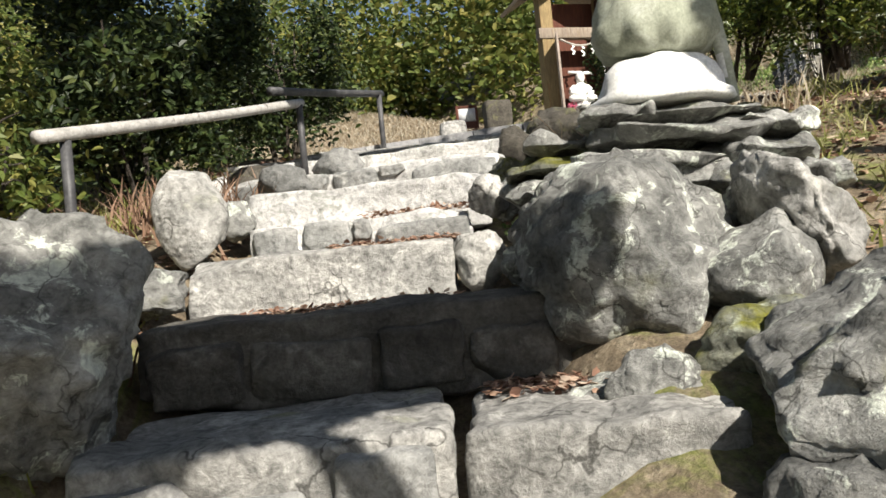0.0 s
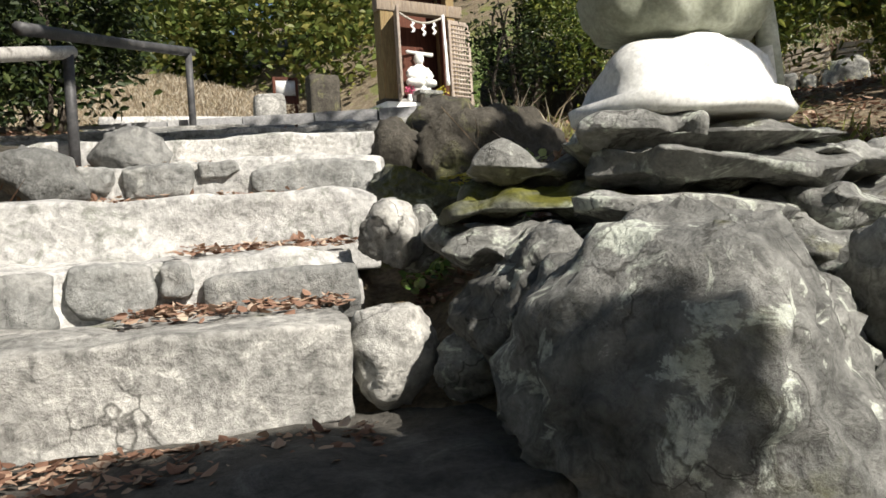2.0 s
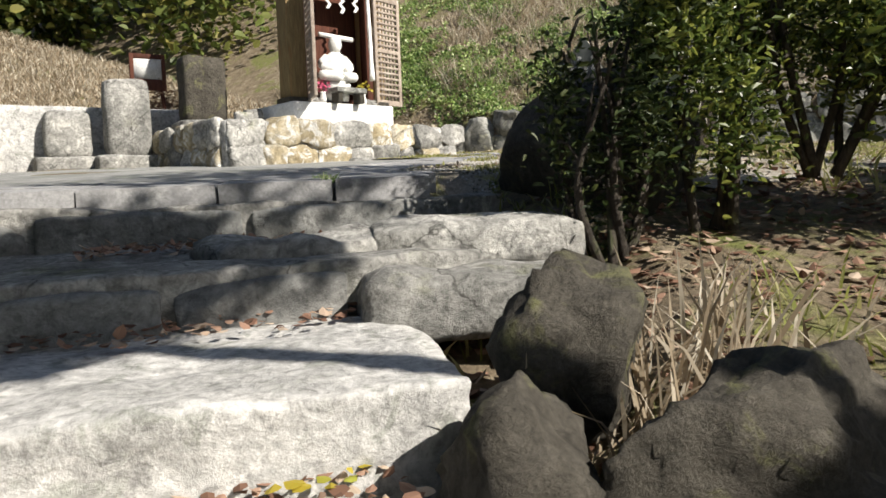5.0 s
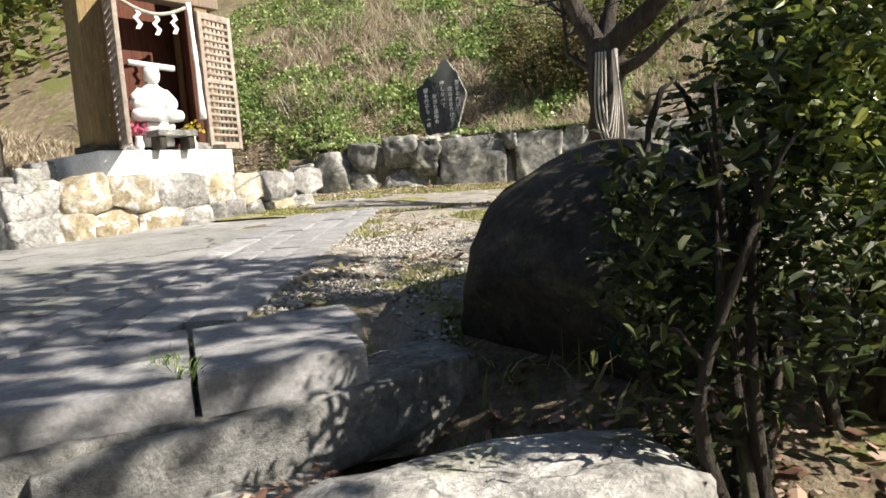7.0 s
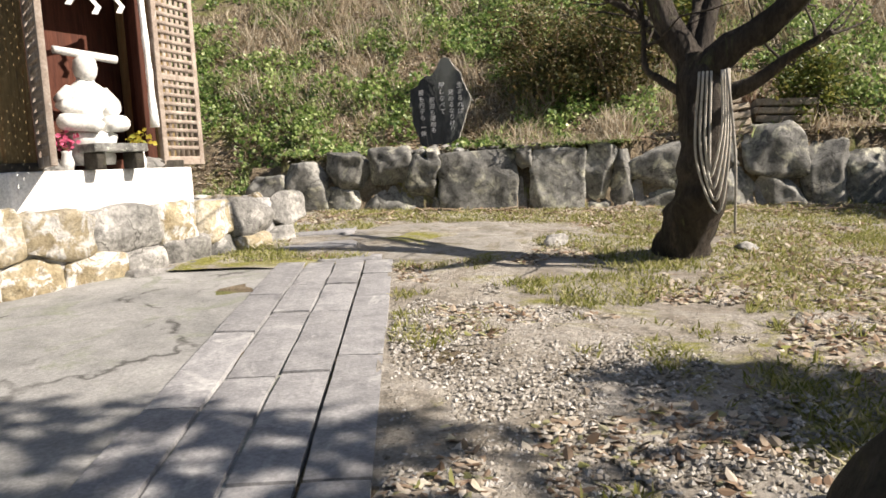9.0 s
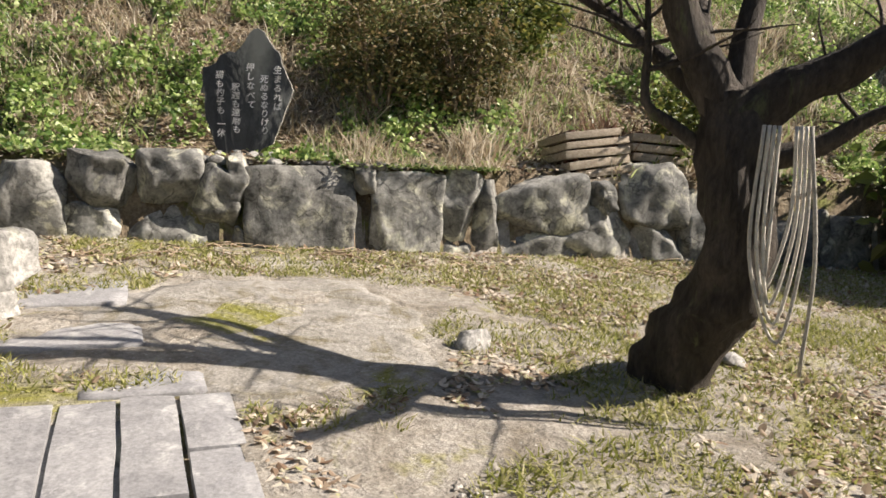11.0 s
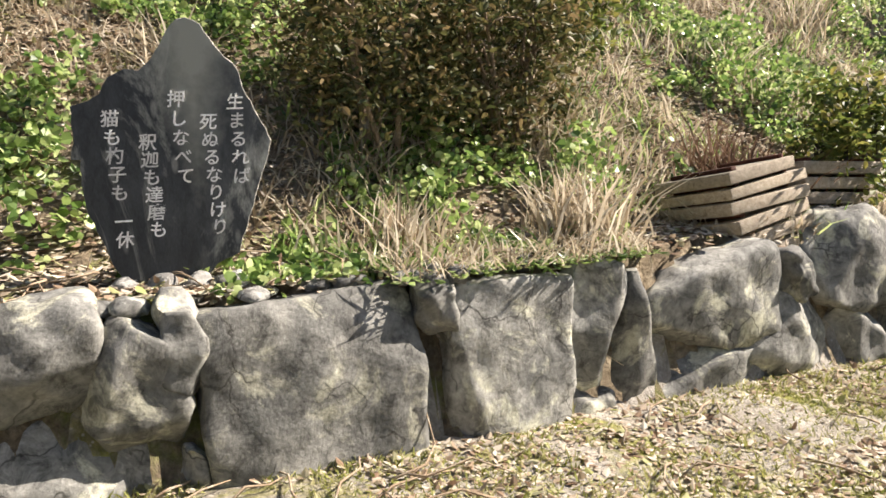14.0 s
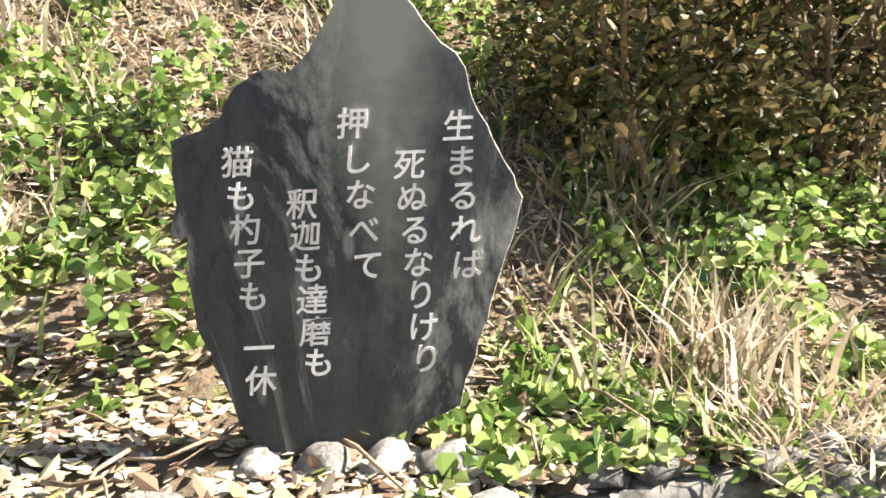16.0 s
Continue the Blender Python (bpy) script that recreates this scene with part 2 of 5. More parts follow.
def foliage(name, tones, rough=0.5, through_=0.35, spec=0.4):
    """Leaves and blades: a colour for each by chance, some light let through."""
    m, t, p = nodes_of(name)
    geo = t.nodes.new("ShaderNodeNewGeometry")
    k = len(tones)
    col = ramp(t, geo.outputs["Random Per Island"], [(i / max(1, k - 1), c) for i, c in enumerate(tones)])
    t.links.new(col, p.inputs["Base Color"])
    p.inputs["Roughness"].default_value = rough
    p.inputs["Specular IOR Level"].default_value = spec
    tr = t.nodes.new("ShaderNodeBsdfTranslucent")
    t.links.new(col, tr.inputs["Color"])
    mx = t.nodes.new("ShaderNodeMixShader")
    mx.inputs[0].default_value = through_
    t.links.new(p.outputs[0], mx.inputs[1])
    t.links.new(tr.outputs[0], mx.inputs[2])
    t.links.new(mx.outputs[0], t.nodes["Material Output"].inputs["Surface"])
    return m


STONE = surface("grey_stone", [(0.09, 0.092, 0.086), (0.22, 0.22, 0.205), (0.37, 0.37, 0.345)], (0.53, 0.56, 0.49), (0.55, 0.60), 6, 3, moss=(0.15, 0.15, 0.03), moss_at=(0.62, 0.74), bump=0.9, grain=38, cracks=3.0, rugged=0.5)
MOSSY = surface("mossy_stone", [(0.07, 0.074, 0.062), (0.16, 0.165, 0.14), (0.30, 0.31, 0.27)], (0.44, 0.48, 0.40), (0.56, 0.64), 6, 3.5, moss=(0.15, 0.15, 0.022), moss_at=(0.48, 0.58), bump=0.9, grain=38, cracks=3.0, rugged=0.5)
STEP = surface("step_stone", [(0.17, 0.17, 0.158), (0.30, 0.295, 0.275), (0.42, 0.41, 0.38)], (0.50, 0.49, 0.455), (0.54, 0.62), 4, 4, moss=(0.24, 0.25, 0.13), moss_at=(0.6, 0.75), bump=0.65, grain=36, cracks=2.4, rugged=0.45)
MORTAR = surface("worn_mortar", [(0.30, 0.298, 0.285), (0.42, 0.415, 0.40), (0.54, 0.53, 0.505)], (0.27, 0.275, 0.25), (0.54, 0.62), 7, 4, bump=0.5, grain=34, spots=((0.33, 0.33, 0.31), 14), rugged=0.42)
FACE = surface("face_stone", [(0.15, 0.153, 0.146), (0.22, 0.222, 0.212), (0.30, 0.297, 0.28)], (0.36, 0.36, 0.335), (0.57, 0.66), 5, 4, bump=0.6, grain=38, rugged=0.4)
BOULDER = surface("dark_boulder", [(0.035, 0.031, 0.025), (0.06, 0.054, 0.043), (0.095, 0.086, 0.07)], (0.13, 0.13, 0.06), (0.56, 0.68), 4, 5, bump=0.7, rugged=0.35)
WALLSTONE = surface("wall_stone", [(0.085, 0.088, 0.082), (0.20, 0.20, 0.185), (0.36, 0.355, 0.32)], (0.46, 0.455, 0.36), (0.54, 0.62), 3.2, 2.2, bump=0.38, vary=0.3, grain=34, cracks=2.2, rugged=0.6)
PAVE = surface("paving_stone", [(0.21, 0.21, 0.215), (0.29, 0.29, 0.292), (0.36, 0.36, 0.358)], (0.43, 0.43, 0.42), (0.56, 0.66), 3.0, 5, bump=0.25, vary=0.12, rugged=0.15)
PLAZA = surface("worn_concrete", [(0.22, 0.225, 0.215), (0.33, 0.33, 0.315), (0.43, 0.43, 0.41)], (0.26, 0.28, 0.22), (0.54, 0.66), 2.2, 1.6, bump=0.3, cracks=0.7, rugged=0.15)
CONCRETE = surface("pale_gravelly_concrete", [(0.19, 0.18, 0.155), (0.28, 0.265, 0.235), (0.37, 0.35, 0.315)], (0.16, 0.14, 0.09), (0.50, 0.64), 3, 4, bump=0.6, grain=70, rugged=0.25, spots=((0.34, 0.33, 0.30), 22))
GRAVEL = surface("gravel_earth", [(0.22, 0.19, 0.145), (0.35, 0.32, 0.27), (0.47, 0.44, 0.39)], (0.25, 0.245, 0.06), (0.54, 0.63), 1.1, 3, bump=1.0, grain=60, rough=0.95, spots=((0.50, 0.48, 0.43), 26), rugged=0.3)
SOIL = surface("leaf_soil", [(0.10, 0.078, 0.052), (0.19, 0.15, 0.10), (0.30, 0.255, 0.18)], (0.16, 0.17, 0.055), (0.52, 0.62), 1.3, 6, bump=0.8, grain=45, rough=0.95, rugged=0.4)
WHITE = surface("white_stone", [(0.66, 0.66, 0.63), (0.76, 0.76, 0.73), (0.82, 0.82, 0.80)], (0.58, 0.59, 0.54), (0.6, 0.7), 5, 4, bump=0.15, vary=0.04)
GREENSTONE = surface("green_grey_stone", [(0.26, 0.28, 0.21), (0.36, 0.38, 0.30), (0.46, 0.48, 0.40)], (0.52, 0.54, 0.46), (0.56, 0.66), 4, 4, bump=0.2, vary=0.05)
BLACK = surface("black_polished_stone", [(0.026, 0.030, 0.035), (0.048, 0.053, 0.058), (0.10, 0.107, 0.108)], (0.42, 0.43, 0.39), (0.50, 0.63), 2.2, 3, rough=0.42, bump=0.03, grain=120, vary=0.02, stretch=(1.3, 1.3, 0.5), rugged=0.3, spots=((0.20, 0.205, 0.195), 9))
CHIPPED = surface("chipped_stone_edge", [(0.10, 0.10, 0.095), (0.24, 0.235, 0.21), (0.42, 0.40, 0.35)], (0.5, 0.48, 0.42), (0.52, 0.6), 14, 9, bump=0.7, vary=0.02, rugged=0.4)
BARK = surface("dark_bark", [(0.035, 0.028, 0.022), (0.07, 0.058, 0.046), (0.12, 0.10, 0.08)], (0.13, 0.14, 0.07), (0.58, 0.68), 6, 7, bump=1.0, stretch=(1, 1, 0.35), rugged=0.4)
TWIG = surface("dry_twig", [(0.17, 0.12, 0.08), (0.28, 0.21, 0.14), (0.40, 0.33, 0.24)], (0.45, 0.40, 0.32), (0.55, 0.65), 9, 8, bump=0.4)
WOOD = surface("weathered_wood", [(0.17, 0.13, 0.10), (0.27, 0.22, 0.17), (0.38, 0.32, 0.25)], (0.30, 0.22, 0.12), (0.56, 0.68), 3, 9, bump=0.4, stretch=(6, 6, 0.6), vary=0.12)
POST = surface("shrine_post_wood", [(0.16, 0.115, 0.06), (0.26, 0.19, 0.09), (0.34, 0.26, 0.13)], (0.30, 0.15, 0.06), (0.56, 0.68), 3, 9, bump=0.3, stretch=(6, 6, 0.5), vary=0.08)
LATTICE = surface("grey_lattice_wood", [(0.24, 0.19, 0.155), (0.34, 0.28, 0.23), (0.44, 0.38, 0.32)], (0.48, 0.43, 0.37), (0.55, 0.66), 6, 9, bump=0.3, vary=0.08)
REDWOOD = surface("red_brown_wood", [(0.055, 0.018, 0.012), (0.085, 0.03, 0.018), (0.12, 0.045, 0.028)], (0.07, 0.03, 0.02), (0.5, 0.7), 4, 7, bump=0.2, stretch=(6, 6, 0.5))
BOARD = surface("grey_board", [(0.25, 0.205, 0.15), (0.37, 0.315, 0.24), (0.48, 0.42, 0.335)], (0.17, 0.13, 0.09), (0.58, 0.7), 5, 8, bump=0.35, stretch=(1, 5, 5))
METAL = surface("dark_painted_metal", [(0.035, 0.035, 0.038), (0.06, 0.06, 0.062), (0.10, 0.10, 0.10)], (0.16, 0.14, 0.12), (0.6, 0.7), 9, 8, rough=0.5, bump=0.1)
PIPE = surface("worn_grey_rail", [(0.20, 0.195, 0.18), (0.32, 0.31, 0.29), (0.42, 0.41, 0.39)], (0.12, 0.11, 0.10), (0.56, 0.68), 8, 8, rough=0.6, bump=0.2)
ROPE = surface("pale_rope", [(0.42, 0.39, 0.33), (0.55, 0.52, 0.45), (0.66, 0.63, 0.56)], (0.35, 0.31, 0.25), (0.58, 0.7), 20, 20, bump=0.4)
PAPER = surface("white_paper", [(0.72, 0.72, 0.70), (0.80, 0.80, 0.78), (0.84, 0.84, 0.82)], (0.70, 0.69, 0.64), (0.6, 0.7), 6, 5, bump=0.05)
INK = surface("white_lettering", [(0.84, 0.84, 0.83), (0.88, 0.88, 0.87), (0.90, 0.90, 0.89)], (0.78, 0.78, 0.76), (0.62, 0.72), 20, 12, bump=0.1)
RED = surface("red_cloth", [(0.35, 0.05, 0.10), (0.48, 0.09, 0.17), (0.55, 0.16, 0.25)], (0.5, 0.3, 0.35), (0.56, 0.66), 12, 8, bump=0.1)

LEAF_DARK = foliage("glossy_dark_leaves", [(0.03, 0.05, 0.012), (0.065, 0.10, 0.02), (0.13, 0.17, 0.034), (0.30, 0.32, 0.07)], 0.32, 0.4, 0.6)
LEAF_MID = foliage("shrub_leaves", [(0.05, 0.075, 0.018), (0.10, 0.14, 0.03), (0.17, 0.20, 0.05), (0.28, 0.25, 0.07)], 0.5, 0.4)
WEED = foliage("green_weeds", [(0.055, 0.11, 0.03), (0.15, 0.25, 0.06), (0.32, 0.42, 0.13), (0.58, 0.65, 0.32)], 0.40, 0.42, 0.5)
DRY = foliage("dry_grass", [(0.26, 0.20, 0.13), (0.40, 0.33, 0.235), (0.54, 0.47, 0.36), (0.68, 0.63, 0.52)], 0.8, 0.4, 0.2)
GRASS = foliage("short_grass", [(0.16, 0.18, 0.045), (0.26, 0.28, 0.075), (0.38, 0.37, 0.14), (0.52, 0.48, 0.30)], 0.7, 0.4, 0.2)
DEAD = foliage("fallen_leaves", [(0.12, 0.065, 0.045), (0.22, 0.125, 0.085), (0.31, 0.19, 0.135), (0.40, 0.28, 0.20), (0.50, 0.41, 0.32)], 0.75, 0.2, 0.2)
YELLOW = foliage("yellow_leaves", [(0.45, 0.36, 0.04), (0.55, 0.45, 0.06), (0.36, 0.38, 0.06)], 0.6, 0.4)
REDTWIG = foliage("brown_fern", [(0.12, 0.07, 0.045), (0.21, 0.13, 0.085), (0.30, 0.20, 0.14)], 0.8, 0.2, 0.2)
STRAW = foliage("straw_litter", [(0.20, 0.13, 0.085), (0.34, 0.255, 0.18), (0.48, 0.41, 0.32), (0.64, 0.58, 0.49), (0.27, 0.28, 0.09)], 0.85, 0.2, 0.15)
PEBBLE = foliage("pale_pebbles", [(0.16, 0.14, 0.11), (0.28, 0.26, 0.22), (0.40, 0.38, 0.34), (0.56, 0.54, 0.50)], 0.85, 0.0, 0.2)
# Dark evergreen leaves; the tones also carry shade for the shrub above the steps.
CONIFER_SHADE = foliage("dark_evergreen_shade_leaves", [(0.010, 0.018, 0.006), (0.020, 0.034, 0.009), (0.035, 0.055, 0.014), (0.07, 0.085, 0.022)], 0.5, 0.12, 0.3)
# Step stone with the shade of one step put into its colour.
SHADED_STEP = surface("shaded_step_stone", [(0.045, 0.042, 0.037), (0.085, 0.08, 0.07), (0.14, 0.132, 0.115)], (0.17, 0.16, 0.145), (0.56, 0.66), 4, 4, bump=0.6, rugged=0.35)
LEAF_BROWN = foliage("brownish_shrub_leaves", [(0.04, 0.055, 0.018), (0.09, 0.10, 0.035), (0.16, 0.145, 0.055), (0.28, 0.20, 0.10)], 0.55, 0.3, 0.3)


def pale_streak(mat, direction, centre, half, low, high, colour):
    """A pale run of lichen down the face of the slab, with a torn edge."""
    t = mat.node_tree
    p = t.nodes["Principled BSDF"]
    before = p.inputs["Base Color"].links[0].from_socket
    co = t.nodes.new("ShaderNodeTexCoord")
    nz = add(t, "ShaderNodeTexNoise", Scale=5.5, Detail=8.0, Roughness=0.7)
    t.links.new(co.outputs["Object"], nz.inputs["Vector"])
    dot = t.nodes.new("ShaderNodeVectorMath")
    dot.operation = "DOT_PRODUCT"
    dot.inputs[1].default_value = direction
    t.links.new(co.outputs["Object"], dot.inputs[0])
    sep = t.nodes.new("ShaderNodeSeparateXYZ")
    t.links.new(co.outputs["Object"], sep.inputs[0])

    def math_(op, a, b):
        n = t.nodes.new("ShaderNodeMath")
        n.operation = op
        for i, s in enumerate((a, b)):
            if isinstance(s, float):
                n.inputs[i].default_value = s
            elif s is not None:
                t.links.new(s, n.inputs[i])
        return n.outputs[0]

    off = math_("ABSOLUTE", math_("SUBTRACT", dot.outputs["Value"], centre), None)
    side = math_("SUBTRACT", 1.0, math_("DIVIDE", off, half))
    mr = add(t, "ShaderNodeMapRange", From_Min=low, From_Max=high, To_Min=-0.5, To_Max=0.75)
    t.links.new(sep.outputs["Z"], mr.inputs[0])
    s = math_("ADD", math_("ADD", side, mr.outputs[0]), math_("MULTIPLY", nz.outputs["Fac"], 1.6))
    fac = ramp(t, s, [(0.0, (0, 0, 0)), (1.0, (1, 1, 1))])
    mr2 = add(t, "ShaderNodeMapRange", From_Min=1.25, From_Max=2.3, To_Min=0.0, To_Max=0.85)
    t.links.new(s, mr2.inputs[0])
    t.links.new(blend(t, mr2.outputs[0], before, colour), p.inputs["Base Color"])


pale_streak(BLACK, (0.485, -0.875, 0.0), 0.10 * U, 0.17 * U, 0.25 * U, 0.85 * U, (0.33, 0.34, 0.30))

# ---- ground ----
WALL_A, WALL_B = Vector((8.95, 10.40)), Vector((4.75, 15.20))
WALL_D = (WALL_B - WALL_A).normalized()
WALL_N = Vector((-WALL_D.y, WALL_D.x)) * -1  # points behind the wall
if WALL_N.x < 0:
    WALL_N = -WALL_N


def ease(a, b, x):
    t = np.clip((x - a) / (b - a), 0, 1)
    return t * t * (3 - 2 * t)


def behind(x, y):
    return (x - WALL_A.x) * WALL_N.x + (y - WALL_A.y) * WALL_N.y


def along(x, y):
    return (x - WALL_A.x) * WALL_D.x + (y - WALL_A.y) * WALL_D.y


def terrace(x, y):
    return 2.85 + 0.02 * (x - 1.2) + 0.06 * (y - 8.2)


def land(x, y):
    """Height of the ground, in plan units."""
    x, y = np.asarray(x, float), np.asarray(y, float)
    stair = np.interp(y, [-3, 2.2, 2.7, 3.4, 4.2, 4.9, 5.7, 6.3, 7.0, 8.0, 8.4], [0.35, 0.42, 0.62, 0.8, 1.25, 1.5, 1.85, 2.1, 2.3, 2.45, 2.55])
    right = np.interp(y, [-3, 1.5, 2.6, 3.6, 4.6, 6.0, 8.0, 8.6], [0.3, 0.55, 0.8, 1.25, 1.75, 2.25, 2.75, 2.85])
    left = np.interp(y, [-3, 2.0, 3.2, 4.2, 5.5, 7.0, 8.2], [0.2, 0.6, 1.15, 1.5, 1.95, 2.35, 2.8])
    x0 = np.interp(y, [4.5, 6.0, 7.0], [0.25, 0.65, 1.35])
    low = stair + (right - stair) * ease(x0, x0 + 0.55, x) + (left - stair) * ease(1.0, 1.5, -x)
    low = low + 0.12 * ease(1.3, 3.5, x) * ease(3.0, 5.0, y)
    far_y = np.clip(y, -8, 16)
    up = terrace(np.clip(x, -4, 9), far_y)
    z = low + (up - low) * ease(8.3, 8.62, y)
    q, s = behind(x, y), along(x, y)
    bank = 3.92 + 0.10 * q + 0.62 * np.clip(q - 0.75, 0, 60) - 0.35 * np.clip(q - 14, 0, 60)
    front = np.where(s < 6.3, ease(0.05, 0.16, q), ease(0.05, 1.6, q))
    z = z + np.maximum(bank - z, 0) * front * (y > 8.5)
    z = z + 0.42 * np.clip(y - 15.5, 0, 40) * (1 - front) * ease(4.6, 2.6, x)
    z = z + 0.28 * np.clip(x - 3.5, 0, 12) * ease(8.5, 6.0, y)
    z = z - 0.10 * np.clip(-x - 2.5, 0, 20) * ease(9.0, 7.0, y)
    return z


def dimple(x, y, s, k):
    return np.array([noise.noise(Vector((a * s + k, b * s, k * 0.7))) for a, b in zip(np.ravel(x), np.ravel(y))]).reshape(np.shape(x))


def sheet(xs, ys):
    gx, gy = np.meshgrid(xs, ys)
    z = land(gx, gy) + 0.035 * dimple(gx, gy, 1.3, 3) + 0.015 * dimple(gx, gy, 4.5, 8)
    v = np.stack([gx.ravel(), gy.ravel(), z.ravel()], 1)
    nx, ny = len(xs), len(ys)
    a = (np.arange(ny - 1)[:, None] * nx + np.arange(nx - 1)[None]).ravel()
    f = np.stack([a, a + 1, a + nx + 1, a + nx], 1)
    return v, f


xs = np.concatenate([[-260, -120, -60, -30, -16, -10, -7.5], np.arange(-6, 12.01, 0.1), [13, 15, 18, 24, 34, 60, 120, 260]])
ys = np.concatenate([[-260, -120, -50, -25, -14, -9, -6], np.arange(-4, 19.01, 0.1), [20, 22, 25, 30, 40, 60, 120, 260]])
gv, gf = sheet(xs, ys)
solid("ground", gv, gf, SOIL, at=(0, 0, 0), label="uneven earth with dead leaves and moss rising to a bank", category="ground", kind="structure")


# ---- the stone stairs ----
def stair_step(left, right, top, depth, height, stones, seed, label, tread=MORTAR, face=FACE):
    """One step: a mortar bed with stones set in its face. left, right: ends of the front edge."""
    l, r = Vector((*left, 0)), Vector((*right, 0))
    d = (r - l).normalized()
    back = Vector((-d.y, d.x, 0))
    turn = math.degrees(math.atan2(d.y, d.x))
    w = (r - l).length
    mid = (l + r) / 2 + back * depth / 2
    st = thing("stone_step", (mid.x, mid.y, top - height), label, "step", "steps of the stone stairs")
    part("tread", block_bm((mid.x, mid.y, top - height), (w, depth, height), seed, turn, 26, 0.022, 0.13, (0, 0), 5, (1.3, 1.55)), tread, st)
    for k, (x0, x1, z0, z1) in enumerate(stones):
        t = ((x0 + x1) / 2 - l.x) / (r.x - l.x)
        c = l + (r - l) * t + back * 0.028
        part("stone", block_bm((c.x, c.y, z0), (x1 - x0 - 0.012, 0.16, z1 - z0), seed * 10 + k, turn + (k * 7) % 5 - 2, 11, 0.009, 0.36, (0, (k * 5) % 7 - 3), 6, (1.02, 1.32)), face, st)
    return st


stair_step((-1.00, 2.62), (0.10, 2.74), 0.99, 0.80, 0.50, ((-0.98, -0.62, 0.55, 0.92), (-0.60, -0.28, 0.52, 0.86), (-0.26, 0.04, 0.60, 0.94), (-0.30, 0.02, 0.40, 0.58)), 11, "wide rough grey stone step, pale sunlit face with mortar joints", STEP)
stair_step((0.12, 2.80), (0.95, 2.72), 0.96, 0.70, 0.50, (), 12, "large pale grey stone block beside the lowest step", STEP)
# Stone colour darkened here to deepen the shade on this step.
stair_step((-1.15, 3.42), (0.55, 3.50), 1.32, 0.85, 0.36, ((-1.1, -0.72, 1.0, 1.24), (-0.70, -0.22, 0.99, 1.22), (-0.20, 0.14, 1.0, 1.24), (0.16, 0.5, 0.98, 1.2)), 13, "stone step with leaves on it, shade put into its dark colour", SHADED_STEP, SHADED_STEP)
stair_step((-1.15, 4.05), (0.13, 4.20), 1.60, 0.60, 0.30, (), 14, "long single pale stone step, greenish stains", STEP)
stair_step((-1.05, 4.72), (0.22, 4.74), 1.79, 0.45, 0.28, ((-1.02, -0.76, 1.57, 1.77), (-0.74, -0.46, 1.60, 1.785), (-0.45, -0.34, 1.66, 1.78), (-0.32, 0.215, 1.53, 1.735)), 15, "step of flat grey stones set in white mortar")
stair_step((-1.12, 5.02), (0.34, 5.10), 2.02, 0.80, 0.32, (), 16, "broad whitish mortar step with pebbles showing", MORTAR)
stair_step((-1.6, 5.92), (0.46, 5.62), 2.22, 0.62, 0.30, ((-1.5, -0.95, 2.0, 2.21), (-0.93, -0.75, 2.10, 2.22), (-0.73, -0.40, 2.06, 2.215), (-0.375, -0.185, 2.14, 2.22), (-0.15, 0.44, 2.0, 2.205), (0.30, 0.54, 1.90, 2.10)), 17, "step with long flat grey stones in its face")
stair_step((-1.9, 6.45), (0.62, 6.18), 2.42, 0.95, 0.28, (), 18, "whitish mortar step strewn with leaves", MORTAR)
stair_step((-2.0, 7.22), (1.10, 7.10), 2.60, 1.15, 0.30, ((-1.9, -1.3, 2.36, 2.55), (-1.28, -0.62, 2.34, 2.56), (-0.6, 0.05, 2.35, 2.55), (0.08, 0.62, 2.34, 2.56)), 19, "low shaded step of dark grey stones", STEP)
stair_step((-2.2, 8.34), (1.72, 8.05), 2.79, 0.30, 0.27, ((-2.1, -1.3, 2.56, 2.76), (-1.28, -0.4, 2.55, 2.77), (-0.38, 0.45, 2.56, 2.76), (0.48, 1.5, 2.55, 2.77)), 20, "top step of grey stones at the edge of the terrace", STEP)

# flat stones on the treads right of the top steps
for at, size, seed, turn in (((1.25, 7.45, 2.50), (0.85, 0.42, 0.2), 31, -20), ((0.55, 7.55, 2.52), (0.7, 0.35, 0.14), 32, 8), ((1.0, 6.95, 2.36), (0.75, 0.45, 0.2), 33, -15)):
    v, f = data_of(block_bm(at, size, seed, turn, 8, 0.03, 0.7))
    solid("flat_stone", v, f, STEP, label="flat grey stone laid level at the stairs", category="stone", group="stones beside the stairs")


# ---- boulders and stones beside the stairs ----
def boulder(at, size, seed, mat=STONE, label="", cuts=5, turn=(0, 0, 0), rough=0.16, sub=4, ridged=0.095, group="boulders beside the stairs"):
    v, f = data_of(rock_bm(at, size, seed, cuts, rough, sub, turn, ridged))
    return solid("boulder", v, f, mat, label=label, category="boulder", group=group)


boulder((0.86, 3.68, 1.38), (0.46, 0.45, 0.46), 41, STONE, "large rounded grey boulder beside the steps", 3, rough=0.12)
boulder((0.60, 4.02, 1.62), (0.22, 0.28, 0.20), 42, STONE, "rough grey stone wedged under the ledge", 5)
boulder((0.24, 4.33, 1.48), (0.14, 0.14, 0.17), 43, STEP, "pale squared stone at the end of a step", 6, rough=0.08)
boulder((0.43, 4.18, 1.45), (0.10, 0.12, 0.12), 44, STONE, "small pale stone between the boulders", 5)
boulder((0.33, 4.72, 1.82), (0.12, 0.15, 0.13), 45, STEP, "small upright grey stone beside a step", 6)
boulder((0.45, 4.78, 1.80), (0.11, 0.12, 0.12), 46, STONE, "small grey stone beside a step", 5)
